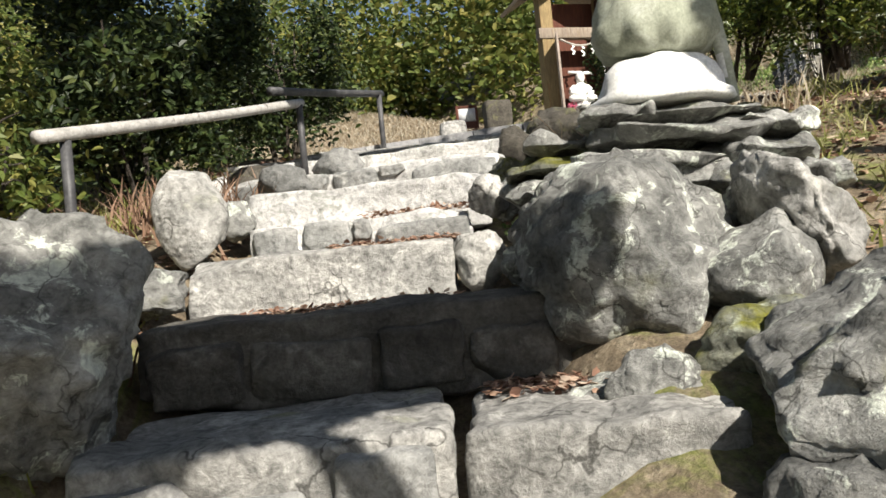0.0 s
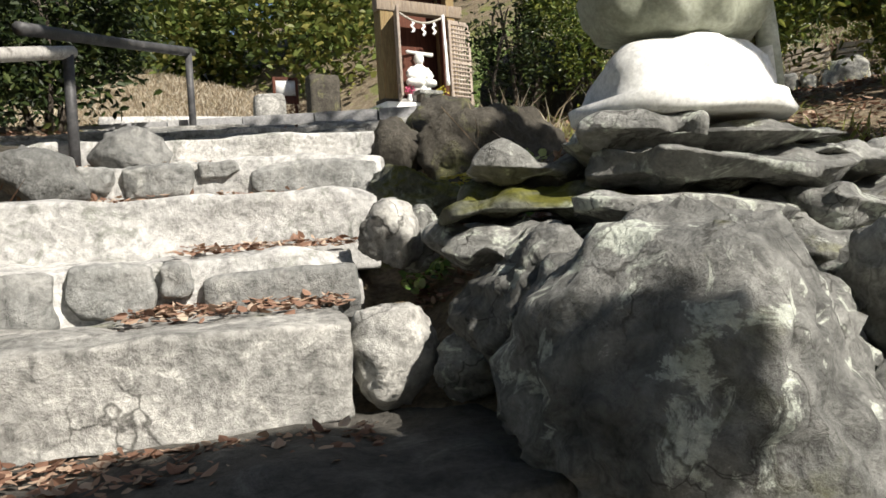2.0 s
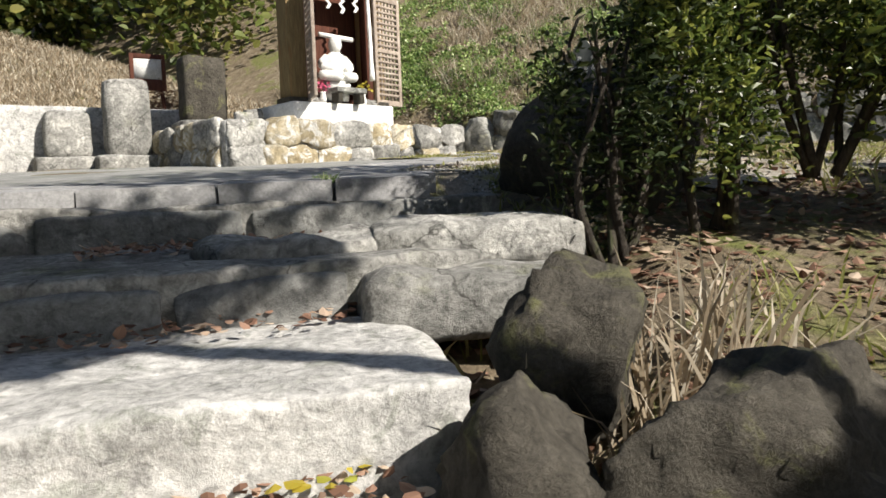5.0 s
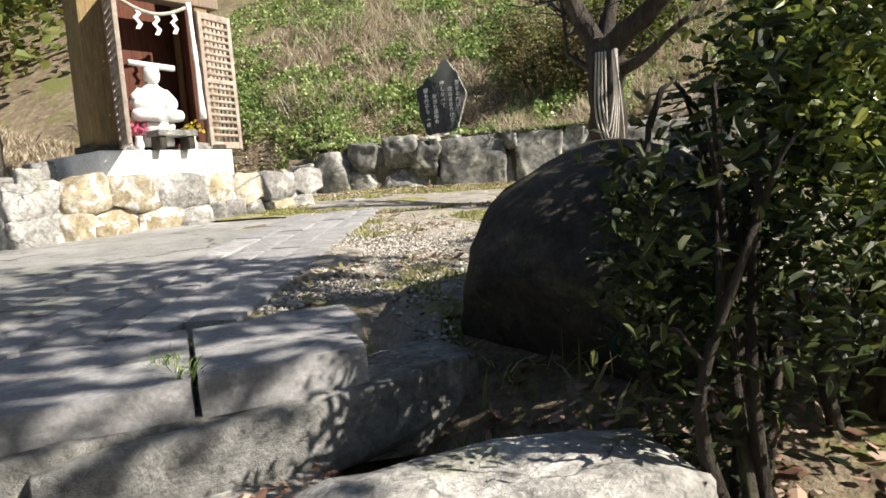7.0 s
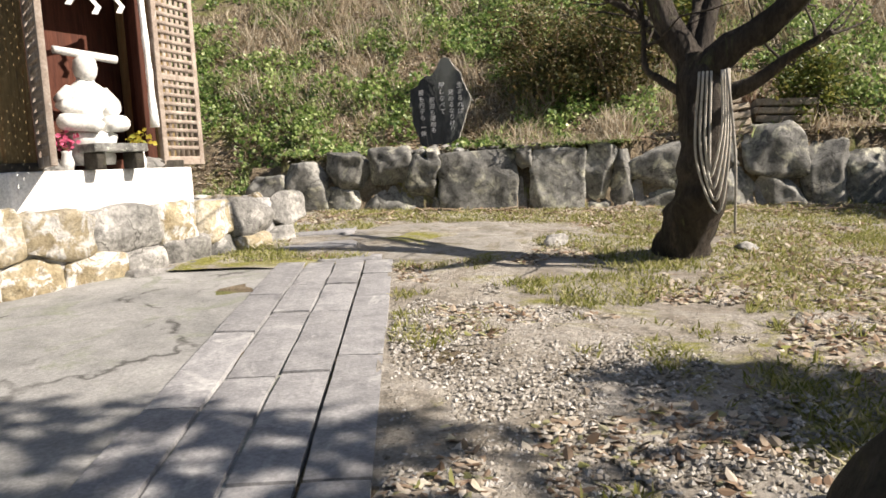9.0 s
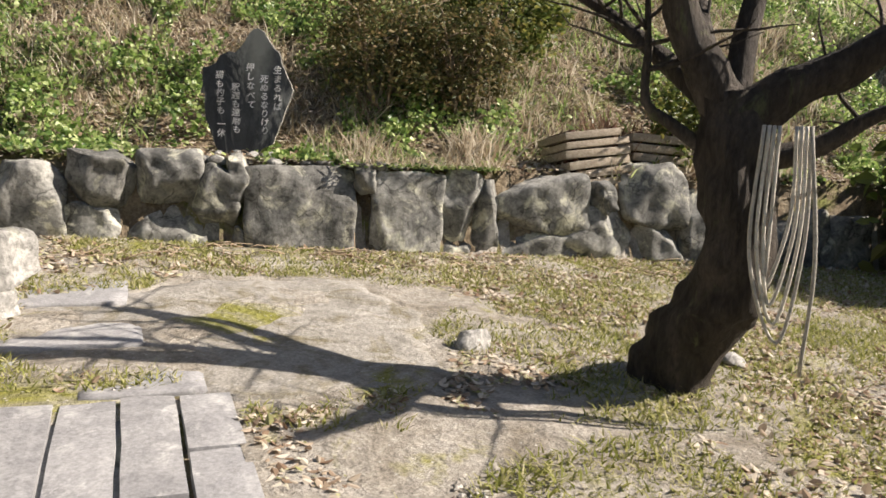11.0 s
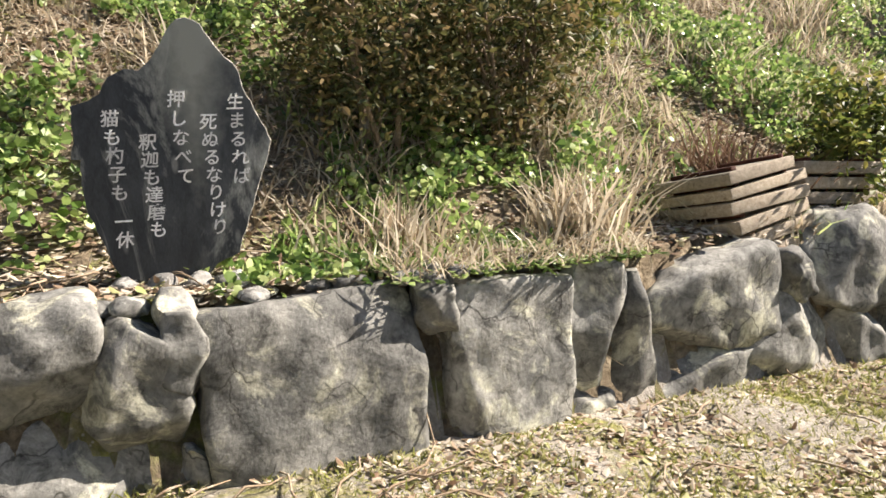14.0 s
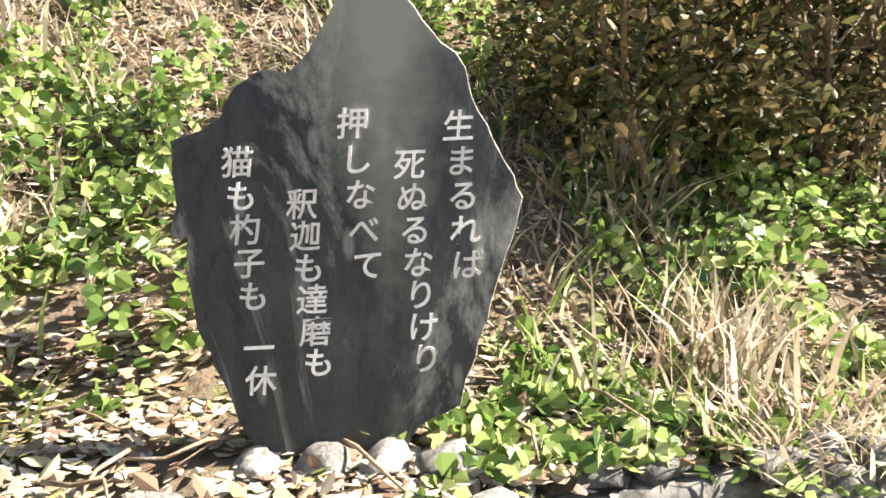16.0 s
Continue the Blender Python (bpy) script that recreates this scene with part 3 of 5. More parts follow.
boulder((0.58, 5.36, 1.99), (0.30, 0.17, 0.12), 47, MOSSY, "low stone topped with yellow-green moss", 4, turn=(0, 14, -38))
boulder((1.48, 2.55, 1.02), (0.58, 0.52, 0.46), 48, STONE, "big smooth grey boulder with pale lichen", 4)
boulder((1.20, 3.12, 0.98), (0.30, 0.22, 0.26), 49, MOSSY, "grey stone with a thick cushion of moss", 4)
boulder((0.80, 3.10, 0.90), (0.26, 0.20, 0.20), 50, STONE, "angular grey stone above the low step", 7)
boulder((0.62, 3.20, 0.92), (0.16, 0.14, 0.13), 51, STONE, "small grey stone above the low step", 7)
boulder((1.55, 3.55, 1.42), (0.20, 0.30, 0.40), 52, STEP, "leaning slab of pale grey rock", 7, turn=(0, -28, 10))
boulder((1.30, 3.35, 1.30), (0.24, 0.22, 0.24), 53, STONE, "pale grey rock under the ledge", 6)
boulder((1.10, 2.36, 0.66), (0.32, 0.30, 0.34), 54, STONE, "low grey stone at the foot of the boulder", 5)
boulder((-1.36, 3.12, 1.38), (0.42, 0.40, 0.50), 55, STONE, "grey boulder at the foot of the stairs", 4)
boulder((-1.30, 3.82, 1.45), (0.26, 0.16, 0.13), 56, STONE, "long low grey stone at the end of a step", 5)
boulder((-1.30, 4.52, 1.86), (0.20, 0.15, 0.30), 57, STEP, "upright rounded pale stone beside the stairs", 2, rough=0.08, ridged=0.02)
boulder((-1.20, 4.98, 1.86), (0.13, 0.12, 0.12), 58, STONE, "dark grey stone at the end of a step", 5)
boulder((-1.05, 5.80, 2.18), (0.24, 0.16, 0.15), 59, FACE, "grey stone set in the bank beside a step", 5)
boulder((-0.72, 6.05, 2.30), (0.20, 0.14, 0.15), 60, FACE, "grey rounded stone beside the rail", 5)
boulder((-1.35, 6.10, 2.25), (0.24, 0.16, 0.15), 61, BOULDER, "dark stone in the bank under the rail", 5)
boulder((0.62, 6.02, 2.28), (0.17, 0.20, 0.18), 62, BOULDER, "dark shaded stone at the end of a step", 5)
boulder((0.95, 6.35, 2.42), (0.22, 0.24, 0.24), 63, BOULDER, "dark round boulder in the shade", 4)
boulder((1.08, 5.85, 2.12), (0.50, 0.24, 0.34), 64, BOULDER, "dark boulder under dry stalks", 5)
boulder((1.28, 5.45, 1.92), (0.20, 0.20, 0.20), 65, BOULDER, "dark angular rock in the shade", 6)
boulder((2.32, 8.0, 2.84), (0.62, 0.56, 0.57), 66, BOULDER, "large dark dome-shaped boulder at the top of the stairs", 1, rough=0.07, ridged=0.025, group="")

# layered ledge of flat rocks that carries the statue
LEDGE = [(1.02, 4.30, 1.66, 0.90, 0.70, 0.13), (1.55, 4.02, 1.60, 0.52, 0.55, 0.16), (0.66, 4.28, 1.74, 0.50, 0.50, 0.09), (1.12, 4.16, 1.80, 0.74, 0.62, 0.10), (1.62, 4.10, 1.78, 0.46, 0.55, 0.11),
         (0.72, 4.32, 1.86, 0.58, 0.46, 0.08), (1.22, 4.14, 1.91, 0.80, 0.66, 0.10), (1.66, 4.18, 1.92, 0.44, 0.46, 0.09), (0.78, 4.36, 1.96, 0.50, 0.36, 0.07), (1.20, 4.20, 2.01, 0.86, 0.60, 0.08), (1.64, 4.34, 2.02, 0.40, 0.36, 0.07), (0.98, 4.05, 2.05, 0.34, 0.22, 0.05)]
for k, (x, y, z, w, d, h) in enumerate(LEDGE):
    v, f = data_of(block_bm((x, y, z), (w, d, h), 71 + k, (k * 37) % 25 - 12, 20, 0.05, 0.28, ((k * 5) % 7 - 3, (k * 3) % 5 - 2), 14, (0.78, 1.12), 0.35))
    mossy = k in (5, 10)
    solid("ledge_rock", v, f, MOSSY if mossy else STONE, label="flat mossy layer of rock in the ledge" if mossy else "flat rough grey layer of rock in the ledge", category="rock", group="rocks of the statue's ledge")
for k, (x, y, z, w) in enumerate(((0.62, 4.00, 1.66, 0.17), (0.84, 4.02, 1.72, 0.15), (1.42, 3.82, 1.62, 0.2), (1.70, 3.84, 1.66, 0.18))):
    v, f = data_of(rock_bm((x, y, z), (w, w * 0.8, w * 0.6), 1000 + k, 8, 0.15, 4, (0, 0, k * 40), 0.11))
    solid("ledge_rock", v, f, STONE, label="broken grey rock under the ledge", category="rock", group="rocks of the statue's ledge")


# ---- statue on the ledge: one plain mesh ----
def lathe(profile, at, squash=(1, 1), sides=40, bm=None):
    bm = bm or bmesh.new()
    rings = []
    for r, z in profile:
        rings.append([bm.verts.new((at[0] + r * squash[0] * math.cos(2 * math.pi * k / sides), at[1] + r * squash[1] * math.sin(2 * math.pi * k / sides), at[2] + z)) for k in range(sides)])
    for a, b in zip(rings, rings[1:]):
        for k in range(sides):
            bm.faces.new((a[k], a[(k + 1) % sides], b[(k + 1) % sides], b[k]))
    bm.faces.new(rings[0][::-1])
    bm.faces.new(rings[-1])
    return bm


def statue():
    at = (1.20, 4.22, 2.12)
    bm = lathe([(0.34, 0), (0.36, 0.015), (0.35, 0.06), (0.31, 0.075), (0.295, 0.13), (0.26, 0.19), (0.20, 0.235), (0.14, 0.25)], at, (1, 0.8), 56)
    n_white = len(bm.faces)
    for v in bm.verts:
        d = v.co - Vector(at)
        if d.z > 0.05:
            v.co += Vector((d.x, d.y, 0)).normalized() * 0.02 * math.sin(math.atan2(d.y, d.x) * 5 + d.z * 14)
    top = (at[0] + 0.02, at[1] + 0.03, at[2] + 0.24)
    lathe([(0.13, 0), (0.25, 0.03), (0.30, 0.10), (0.31, 0.17), (0.28, 0.26), (0.24, 0.36), (0.20, 0.46), (0.12, 0.52), (0.09, 0.55), (0.14, 0.60), (0.16, 0.68), (0.13, 0.77), (0.05, 0.82)], top, (1, 0.75), 56, bm)
    for v in bm.verts:
        d = v.co - Vector(top)
        if 0.02 < d.z < 0.4:
            t = math.atan2(d.y, d.x)
            v.co += Vector((d.x, d.y, 0)).normalized() * 0.02 * math.sin(t * 9 + 2.5 * math.sin(d.z * 14))
    tube_bm(smooth_line([(at[0] + 0.36, at[1] + 0.02, at[2]), (at[0] + 0.32, at[1], at[2] + 0.3), (at[0] + 0.28, at[1], at[2] + 0.55)]), [0.035] * 11, 10, bm)
    zc = at[2] + 0.245
    mats = [1 if f.calc_center_median().z > zc or f.calc_center_median().x > at[0] + 0.325 and abs(f.calc_center_median().y - at[1]) < 0.06 else 0 for f in bm.faces]
    v, f = data_of(bm)
    ob = solid("statue", v, f, [WHITE, GREENSTONE], label="grey-green stone statue on a smooth white draped base", category="statue")
    ob.data.polygons.foreach_set("material_index", mats)


statue()


# ---- hand rail ----
def hand_rail():
    rail = thing("hand_rail", (-0.6, 8.2, 2.84), "dark metal hand rail with worn grey top bars beside the stairs", "railing")
    posts = [((-1.75, 4.15), 1.55, 2.28), ((-1.02, 6.24), 2.28, 2.86), ((-0.60, 8.26), 2.70, 3.38)]
    for (x, y), a, b in posts:
        part("post", tube_bm([(x, y, a - 0.1), (x, y, (a + b) / 2), (x, y, b)], [0.028] * 3, 12), METAL, rail)
    part("top_bar", tube_bm(smooth_line([(-1.80, 3.98, 2.26), (-1.40, 5.15, 2.56), (-1.01, 6.28, 2.87)]), [0.034] * 11, 12, rough=0.15), PIPE, rail, "worn pale sloping bar")
    part("top_bar", tube_bm(smooth_line([(-1.20, 6.10, 2.94), (-0.90, 7.2, 3.16), (-0.58, 8.36, 3.40)]), [0.034] * 11, 12, rough=0.15), METAL, rail, "dark upper bar")


hand_rail()
# ---- paving of the terrace ----
def plate(name, corner, a, b, size, z0, thick, mat, parent, seed, gap=0.012):
    """A slab from a corner along directions a and b (unit), with worn edges."""
    u, w = size
    c = Vector((*corner, 0)) + Vector((*a, 0)) * u / 2 + Vector((*b, 0)) * w / 2
    bm = block_bm((0, 0, 0), (u - gap, w - gap, thick), seed, 0, 3, 0.004, 0.14)
    m = Matrix(((a[0], b[0], 0, c.x), (a[1], b[1], 0, c.y), (0, 0, 1, 0), (0, 0, 0, 1)))
    bm.transform(m)
    for v in bm.verts:
        v.co.z += float(terrace(v.co.x, v.co.y)) - thick + z0
    return part(name, bm, mat, parent, smooth=False)


def paving():
    pv = thing("pavement", (2.2, 10.4, terrace(2.2, 10.4)), "path of long grey granite slabs with dark joints", "pavement", kind="structure")
    d = Vector((0.637, 0.771))
    n = Vector((-0.771, 0.637))
    o = Vector((1.42, 8.95))
    rr = random.Random(5)
    for col in range(4):
        x = (-0.34, -0.48, -0.62, -0.76)[col]
        while x < 3.55:
            l = rr.uniform(0.62, 1.15)
            l = min(l, 3.75 - x)
            c = o + d * x + n * (col * 0.1965)
            plate("slab", c, d, n, (l, 0.1965), 0.035 + rr.uniform(-0.004, 0.004), 0.12, PAVE, pv, 100 + col * 20 + int(x * 9))
            x += l
    # cross rows at the head of the stairs
    e = Vector((0.985, -0.17)).normalized()
    g = Vector((0.30, 0.955)).normalized()
    for row, (w, x1) in enumerate(((0.29, 0.46), (0.29, 0.52))):
        x = -3.0
        for l in (0.62, 0.7, 0.52, 0.64, 0.52) if row else (0.55, 0.75, 0.6, 0.58, 0.52):
            c = Vector((0.86, 8.12)) + e * x + g * (row * 0.29)
            plate("slab", c, e, g, (l, w), 0.043 + rr.uniform(-0.004, 0.004), 0.11, PAVE, pv, 300 + row * 30 + int(x * 9), 0.008)
            x += l
        plate("slab", Vector((0.864, 8.118)) + g * (row * 0.29), e, g, (x1, w), 0.043, 0.11, PAVE, pv, 380 + row, 0.008)
    # worn concrete of the forecourt
    vs, fs = [], []
    nx, ny = 40, 30
    for j in range(ny + 1):
        for i in range(nx + 1):
            t, s = i / nx, j / ny
            y = 8.9 + 4.6 * s
            right_ = 1.10 + (y - 8.95) * 0.826 - 0.02 if y < 12.2 else 3.75
            x = -3.5 + (right_ + 3.5) * t
            vs.append((x, y, float(terrace(x, y)) + 0.018 + 0.008 * n3((x, y, 0), 2.5, 4)))
            if i < nx and j < ny:
                k = j * (nx + 1) + i
                fs.append([k, k + 1, k + nx + 2, k + nx + 1])
    part_ob = solid("forecourt", vs, fs, PLAZA, label="worn grey concrete forecourt before the shrine", category="pavement", kind="structure")
    # a few slabs past the end of the path, before the bank
    for k, (x, y, w, l, t) in enumerate(((4.35, 13.55, 0.85, 0.62, 50), (3.95, 12.95, 0.75, 0.6, 50), (3.75, 12.25, 0.5, 0.45, 50))):
        v, f = data_of(block_bm((x, y, terrace(x, y) - 0.075), (w, l, 0.10), 400 + k, t, 6, 0.006, 0.25))
        solid("flat_stone", v, f, PAVE, label="flat pale stone slab let into the earth", category="stone", group="flat stones in the earth")


paving()


def yard():
    """Gravelly earth right of the path, a little above the ground sheet."""
    vs, fs, index = [], [], {}
    for j in range(95):
        for i in range(-22, 75):
            u, w = -0.9 + j * 0.1, -0.03 + i * 0.1
            x, y = 1.42 + 0.637 * u + 0.771 * w, 8.95 + 0.771 * u - 0.637 * w
            if behind(x, y) < 0.12 and y > 7.6 and not (x < 2.3 and y < 8.25) and (i >= 0 or u > 3.55):
                index[i, j] = len(vs)
                vs.append((x, y, float(land(x, y)) + 0.026 + 0.02 * n3((x, y, 0), 1.6, 5) + 0.014 * n3((x, y, 0), 6, 9)))
    for (i, j), k in index.items():
        q = [(i, j), (i + 1, j), (i + 1, j + 1), (i, j + 1)]
        if all(c in index for c in q):
            fs.append([index[c] for c in q])
    solid("yard", vs, fs, GRAVEL, label="pale gravelly earth with patches of yellow-green moss", category="ground", kind="structure")


def pad_edge(x, y):
    """Negative inside the worn concrete patch before the bank."""
    a = math.atan2(y - 12.38, x - 4.55)
    return math.hypot(x - 4.55, y - 12.38) - 1.0 - 0.10 * math.sin(3 * a + 1) - 0.06 * math.sin(7 * a)


def concrete_patch():
    vs, fs, ring = [(4.55, 12.38, float(land(4.55, 12.38)) + 0.03)], [], 72
    for j in range(1, 13):
        for i in range(ring):
            a = i * math.tau / ring
            r_ = (1.0 + 0.10 * math.sin(3 * a + 1) + 0.06 * math.sin(7 * a) + 0.03 * math.sin(19 * a)) * j / 12
            x, y = 4.55 + r_ * math.cos(a), 12.38 + r_ * math.sin(a)
            vs.append((x, y, float(land(x, y)) + (0.03 + 0.006 * n3((x, y, 0), 3, 4) if j < 12 else -0.03)))
            k, m = 1 + (j - 1) * ring, (i + 1) % ring
            fs.append([0, 1 + i, 1 + m] if j == 1 else [k - ring + i, k + i, k + m, k - ring + m])
    solid("concrete_patch", vs, fs, CONCRETE, label="pale worn gravelly concrete patch before the bank", category="pavement", kind="structure")


yard()
concrete_patch()

# ---- retaining wall of field stones ----
def retaining_wall():
    wall = thing("wall_bank", (6.8, 12.9, 3.2), "low retaining wall of large grey field stones", "stone wall", kind="structure")
    # along (from the left end as seen from the terrace), width, foot, top, depth, lean
    turn = math.degrees(math.atan2(WALL_D.y, WALL_D.x))
    stones = [(6.45, 0.55, 3.10, 3.72, 0.34, 4), (5.98, 0.50, 3.10, 3.84, 0.32, 3), (5.50, 0.46, 3.52, 3.98, 0.30, -4), (5.02, 0.46, 3.60, 3.98, 0.28, 5), (5.55, 0.60, 3.06, 3.56, 0.36, -12), (4.98, 0.80, 3.04, 3.56, 0.40, 16),
              (4.70, 0.32, 3.40, 3.90, 0.32, 9), (4.53, 0.16, 3.62, 3.96, 0.24, 0), (4.52, 0.16, 3.10, 3.42, 0.2, 0), (3.58, 0.16, 3.70, 3.95, 0.2, 5), (2.57, 0.22, 3.06, 3.82, 0.24, 0),
              (2.80, 0.32, 3.34, 3.90, 0.28, -16), (2.82, 0.36, 3.04, 3.36, 0.24, 0), (2.08, 0.84, 3.38, 3.88, 0.40, 5), (2.15, 0.70, 3.04, 3.40, 0.26, 0), (1.52, 0.66, 3.08, 3.62, 0.34, -12), (1.52, 0.2, 3.6, 3.85, 0.2, 0),
              (1.02, 0.60, 3.46, 4.02, 0.44, 4), (0.98, 0.50, 3.04, 3.48, 0.30, 0), (0.52, 0.50, 3.10, 3.80, 0.36, 8), (0.05, 0.60, 3.05, 3.70, 0.36, 0), (-0.5, 0.60, 3.05, 3.62, 0.36, 10), (-1.0, 0.6, 3.0, 3.6, 0.4, 0)]
    for k, (s, w, a, b, dp, lean) in enumerate(stones):
        p = WALL_A + WALL_D * s + WALL_N * (dp / 2 - 0.03)
        part("stone", block_bm((p.x, p.y, a), (w * 1.04, dp, (b - a) * 1.05), 500 + k, turn, 16, 0.020, 0.35, (0, lean), 12, (0.82, 1.12)), WALLSTONE, wall)
    # the large squared stones under and beside the stele
    for k, (s, w, a, b, dp, lean) in enumerate(((4.07, 0.84, 3.04, 3.91, 0.27, 2), (3.24, 0.58, 3.04, 3.89, 0.27, -3))):
        p = WALL_A + WALL_D * s + WALL_N * dp / 2 - WALL_N * 0.05
        part("stone", block_bm((p.x, p.y, a), (w, dp, b - a), 520 + k, turn, 24, 0.018, 0.16, (6, lean), 9, (1.02, 1.35)), WALLSTONE, wall, "large flat-faced stone")
    rr = random.Random(3)
    for k in range(16):
        s = rr.uniform(2.7, 5.2)
        p = WALL_A + WALL_D * s + WALL_N * rr.uniform(0.06, 0.24)
        w = rr.uniform(0.05, 0.10)
        part("small_stone", rock_bm((p.x, p.y, 3.93), (w, w * 0.8, w * 0.45), 600 + k, 5, 0.15, 2), STONE, wall)
    # packed earth behind the stones
    vs, fs = [], []
    for i, s in enumerate(np.linspace(-1.0, 6.7, 60)):
        for dq, z in ((0.30, 3.05), (0.30, 3.74), (0.42, 3.86)):
            p = WALL_A + WALL_D * s + WALL_N * dq
            vs.append((p.x, p.y, z + 0.03 * n3((p.x, p.y, z), 5, 2)))
        if i:
            k = 3 * i
            fs += [[k - 3, k, k + 1, k - 2], [k - 2, k + 1, k + 2, k - 1]]
    solid("earth_core", vs, fs, SOIL, wall, "dark packed earth")


retaining_wall()


# ---- the inscribed stele ----
def stele():
    base = Vector((6.245, 14.022, 4.0))
    d = Vector((0.485, -0.875, 0)).normalized()
    n = Vector((-0.875, -0.485, 0)).normalized()  # towards the reader
    outline = [(0.11, -0.02), (0.16, 0.03), (0.246, 0.07), (0.273, 0.146), (0.303, 0.227), (0.346, 0.351), (0.381, 0.438), (0.399, 0.497), (0.38, 0.546), (0.339, 0.622), (0.297, 0.708), (0.29, 0.761), (0.265, 0.798),
               (0.218, 0.838), (0.19, 0.885), (0.15, 0.935), (0.10, 0.965), (0.06, 0.955), (0.025, 0.915), (-0.003, 0.87), (-0.023, 0.834), (-0.062, 0.79), (-0.092, 0.769), (-0.139, 0.779), (-0.202, 0.748), (-0.239, 0.688),
               (-0.279, 0.656), (-0.35, 0.642), (-0.342, 0.537), (-0.357, 0.449), (-0.322, 0.442), (-0.333, 0.358), (-0.318, 0.261), (-0.286, 0.174), (-0.26, 0.112), (-0.239, 0.05), (-0.203, -0.02)]
    fine = []
    rr = random.Random(4)
    for (a, b), (c, e) in zip(outline, outline[1:] + outline[:1]):
        k = max(1, int(math.hypot(c - a, e - b) / 0.025))
        for i in range(k):
            t = i / k
            fine.append((a + (c - a) * t + rr.uniform(-0.004, 0.004), b + (e - b) * t + rr.uniform(-0.004, 0.004)))
    m = len(fine)
    thick = 0.085
    bm = bmesh.new()

    def at(a, b, off):
        return base + d * a * 0.955 + Vector((0, 0, b)) + n * (off - 0.06 * b)

    cx = sum(p[0] for p in fine) / m
    cy = sum(p[1] for p in fine) / m
    rings = []
    for off, shrink in ((0.0, 0.992), (-0.008, 1.0), (-0.04, 0.995), (-thick, 0.95)):
        rings.append([bm.verts.new(at(cx + (a - cx) * (shrink + 0.008 * n3((a, b, off), 30, 2) * (off < -0.02)), cy + (b - cy) * shrink, off)) for a, b in fine])
    mats = []
    for r0, r1 in zip(rings, rings[1:]):
        for k in range(m):
            bm.faces.new((r0[(k + 1) % m], r0[k], r1[k], r1[(k + 1) % m]))
            mats.append(1)
    bm.faces.new(rings[0])
    mats.append(0)
    bm.faces.new(rings[-1][::-1])
    mats.append(1)
    bm.normal_update()
    vv, ff = data_of(bm)
    st = thing("stele", tuple(base), "upright black polished stone slab with white carved verse", "stone slab")
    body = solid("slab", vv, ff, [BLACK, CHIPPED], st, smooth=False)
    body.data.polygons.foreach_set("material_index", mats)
    columns = [("生まるれば", 0.264, 0.642, 0.0705), ("死ぬるなりけり", 0.156, 0.569, 0.0668), ("押しなべて", 0.040, 0.656, 0.072), ("釈迦も達磨も", -0.077, 0.498, 0.0655), ("猫も杓子も", -0.209, 0.588, 0.0685), ("一休", -0.188, 0.206, 0.068)]
    face = Matrix((( d.x, 0, n.x, 0), (d.y, 0, n.y, 0), (0, 1, 0, 0), (0, 0, 0, 1)))
    for text, x, y, pitch in columns:
        for k, ch in enumerate(text):
            cu = bpy.data.curves.new("character", "FONT")
            cu.body = ch
            cu.size = 0.066
            cu.align_x, cu.align_y = "CENTER", "CENTER"
            cu.extrude = 0.002
            cu.offset = 0.0008
            cu.shear = 0.12
            tmp = new("tmp", cu)
            bpy.context.view_layer.update()
            me = bpy.data.meshes.new_from_object(tmp.evaluated_get(bpy.context.evaluated_depsgraph_get()))
            bpy.data.objects.remove(tmp)
            xx = x + (0.016 * k / max(1, len(text) - 1) if len(text) > 2 else 0.0) * (1 if x < 0.2 else 0.4)
            b = y - pitch * k
            shift = Matrix.Translation(at(xx, b, 0.0015))
            verts = [tuple(shift @ face @ v.co) for v in me.vertices]
            faces = [list(p.vertices) for p in me.polygons]
            if verts:
                solid("character", verts, faces, INK, st, smooth=False)
    # footing stones
    for k, a in enumerate((-0.19, -0.05, 0.08, 0.2)):
        p = base + d * a + n * 0.03
        v, f = data_of(rock_bm((p.x, p.y, 3.965), (0.075, 0.06, 0.05), 640 + k, 6, 0.12, 3))
        solid("footing_stone", v, f, STEP, label="small pale stone at the foot of the stele", category="stone", group="footing stones of the stele")


stele()

# ---- shrine ----
SH = Vector((2.43, 13.36))
SH_SIZE = 1.15
SH_TURN = 17.0
SA = Vector((math.cos(radians(SH_TURN)), math.sin(radians(SH_TURN))))
SB = Vector((-SA.y, SA.x))


def sh(a, b, z):
    """Shrine coordinates: a to its right, b into it, z above 3.86."""
    p = SH + (SA * a + SB * b) * SH_SIZE
    return Vector((p.x, p.y, 3.86 + z * SH_SIZE))


SHM = Matrix(((SA.x, SB.x, 0, SH.x), (SA.y, SB.y, 0, SH.y), (0, 0, 1, 3.86), (0, 0, 0, 1))) @ Matrix.Scale(SH_SIZE, 4)


def sbox(lo, hi, bevel=0.008):
    return box_bm(lo, hi, bevel, None, SHM)


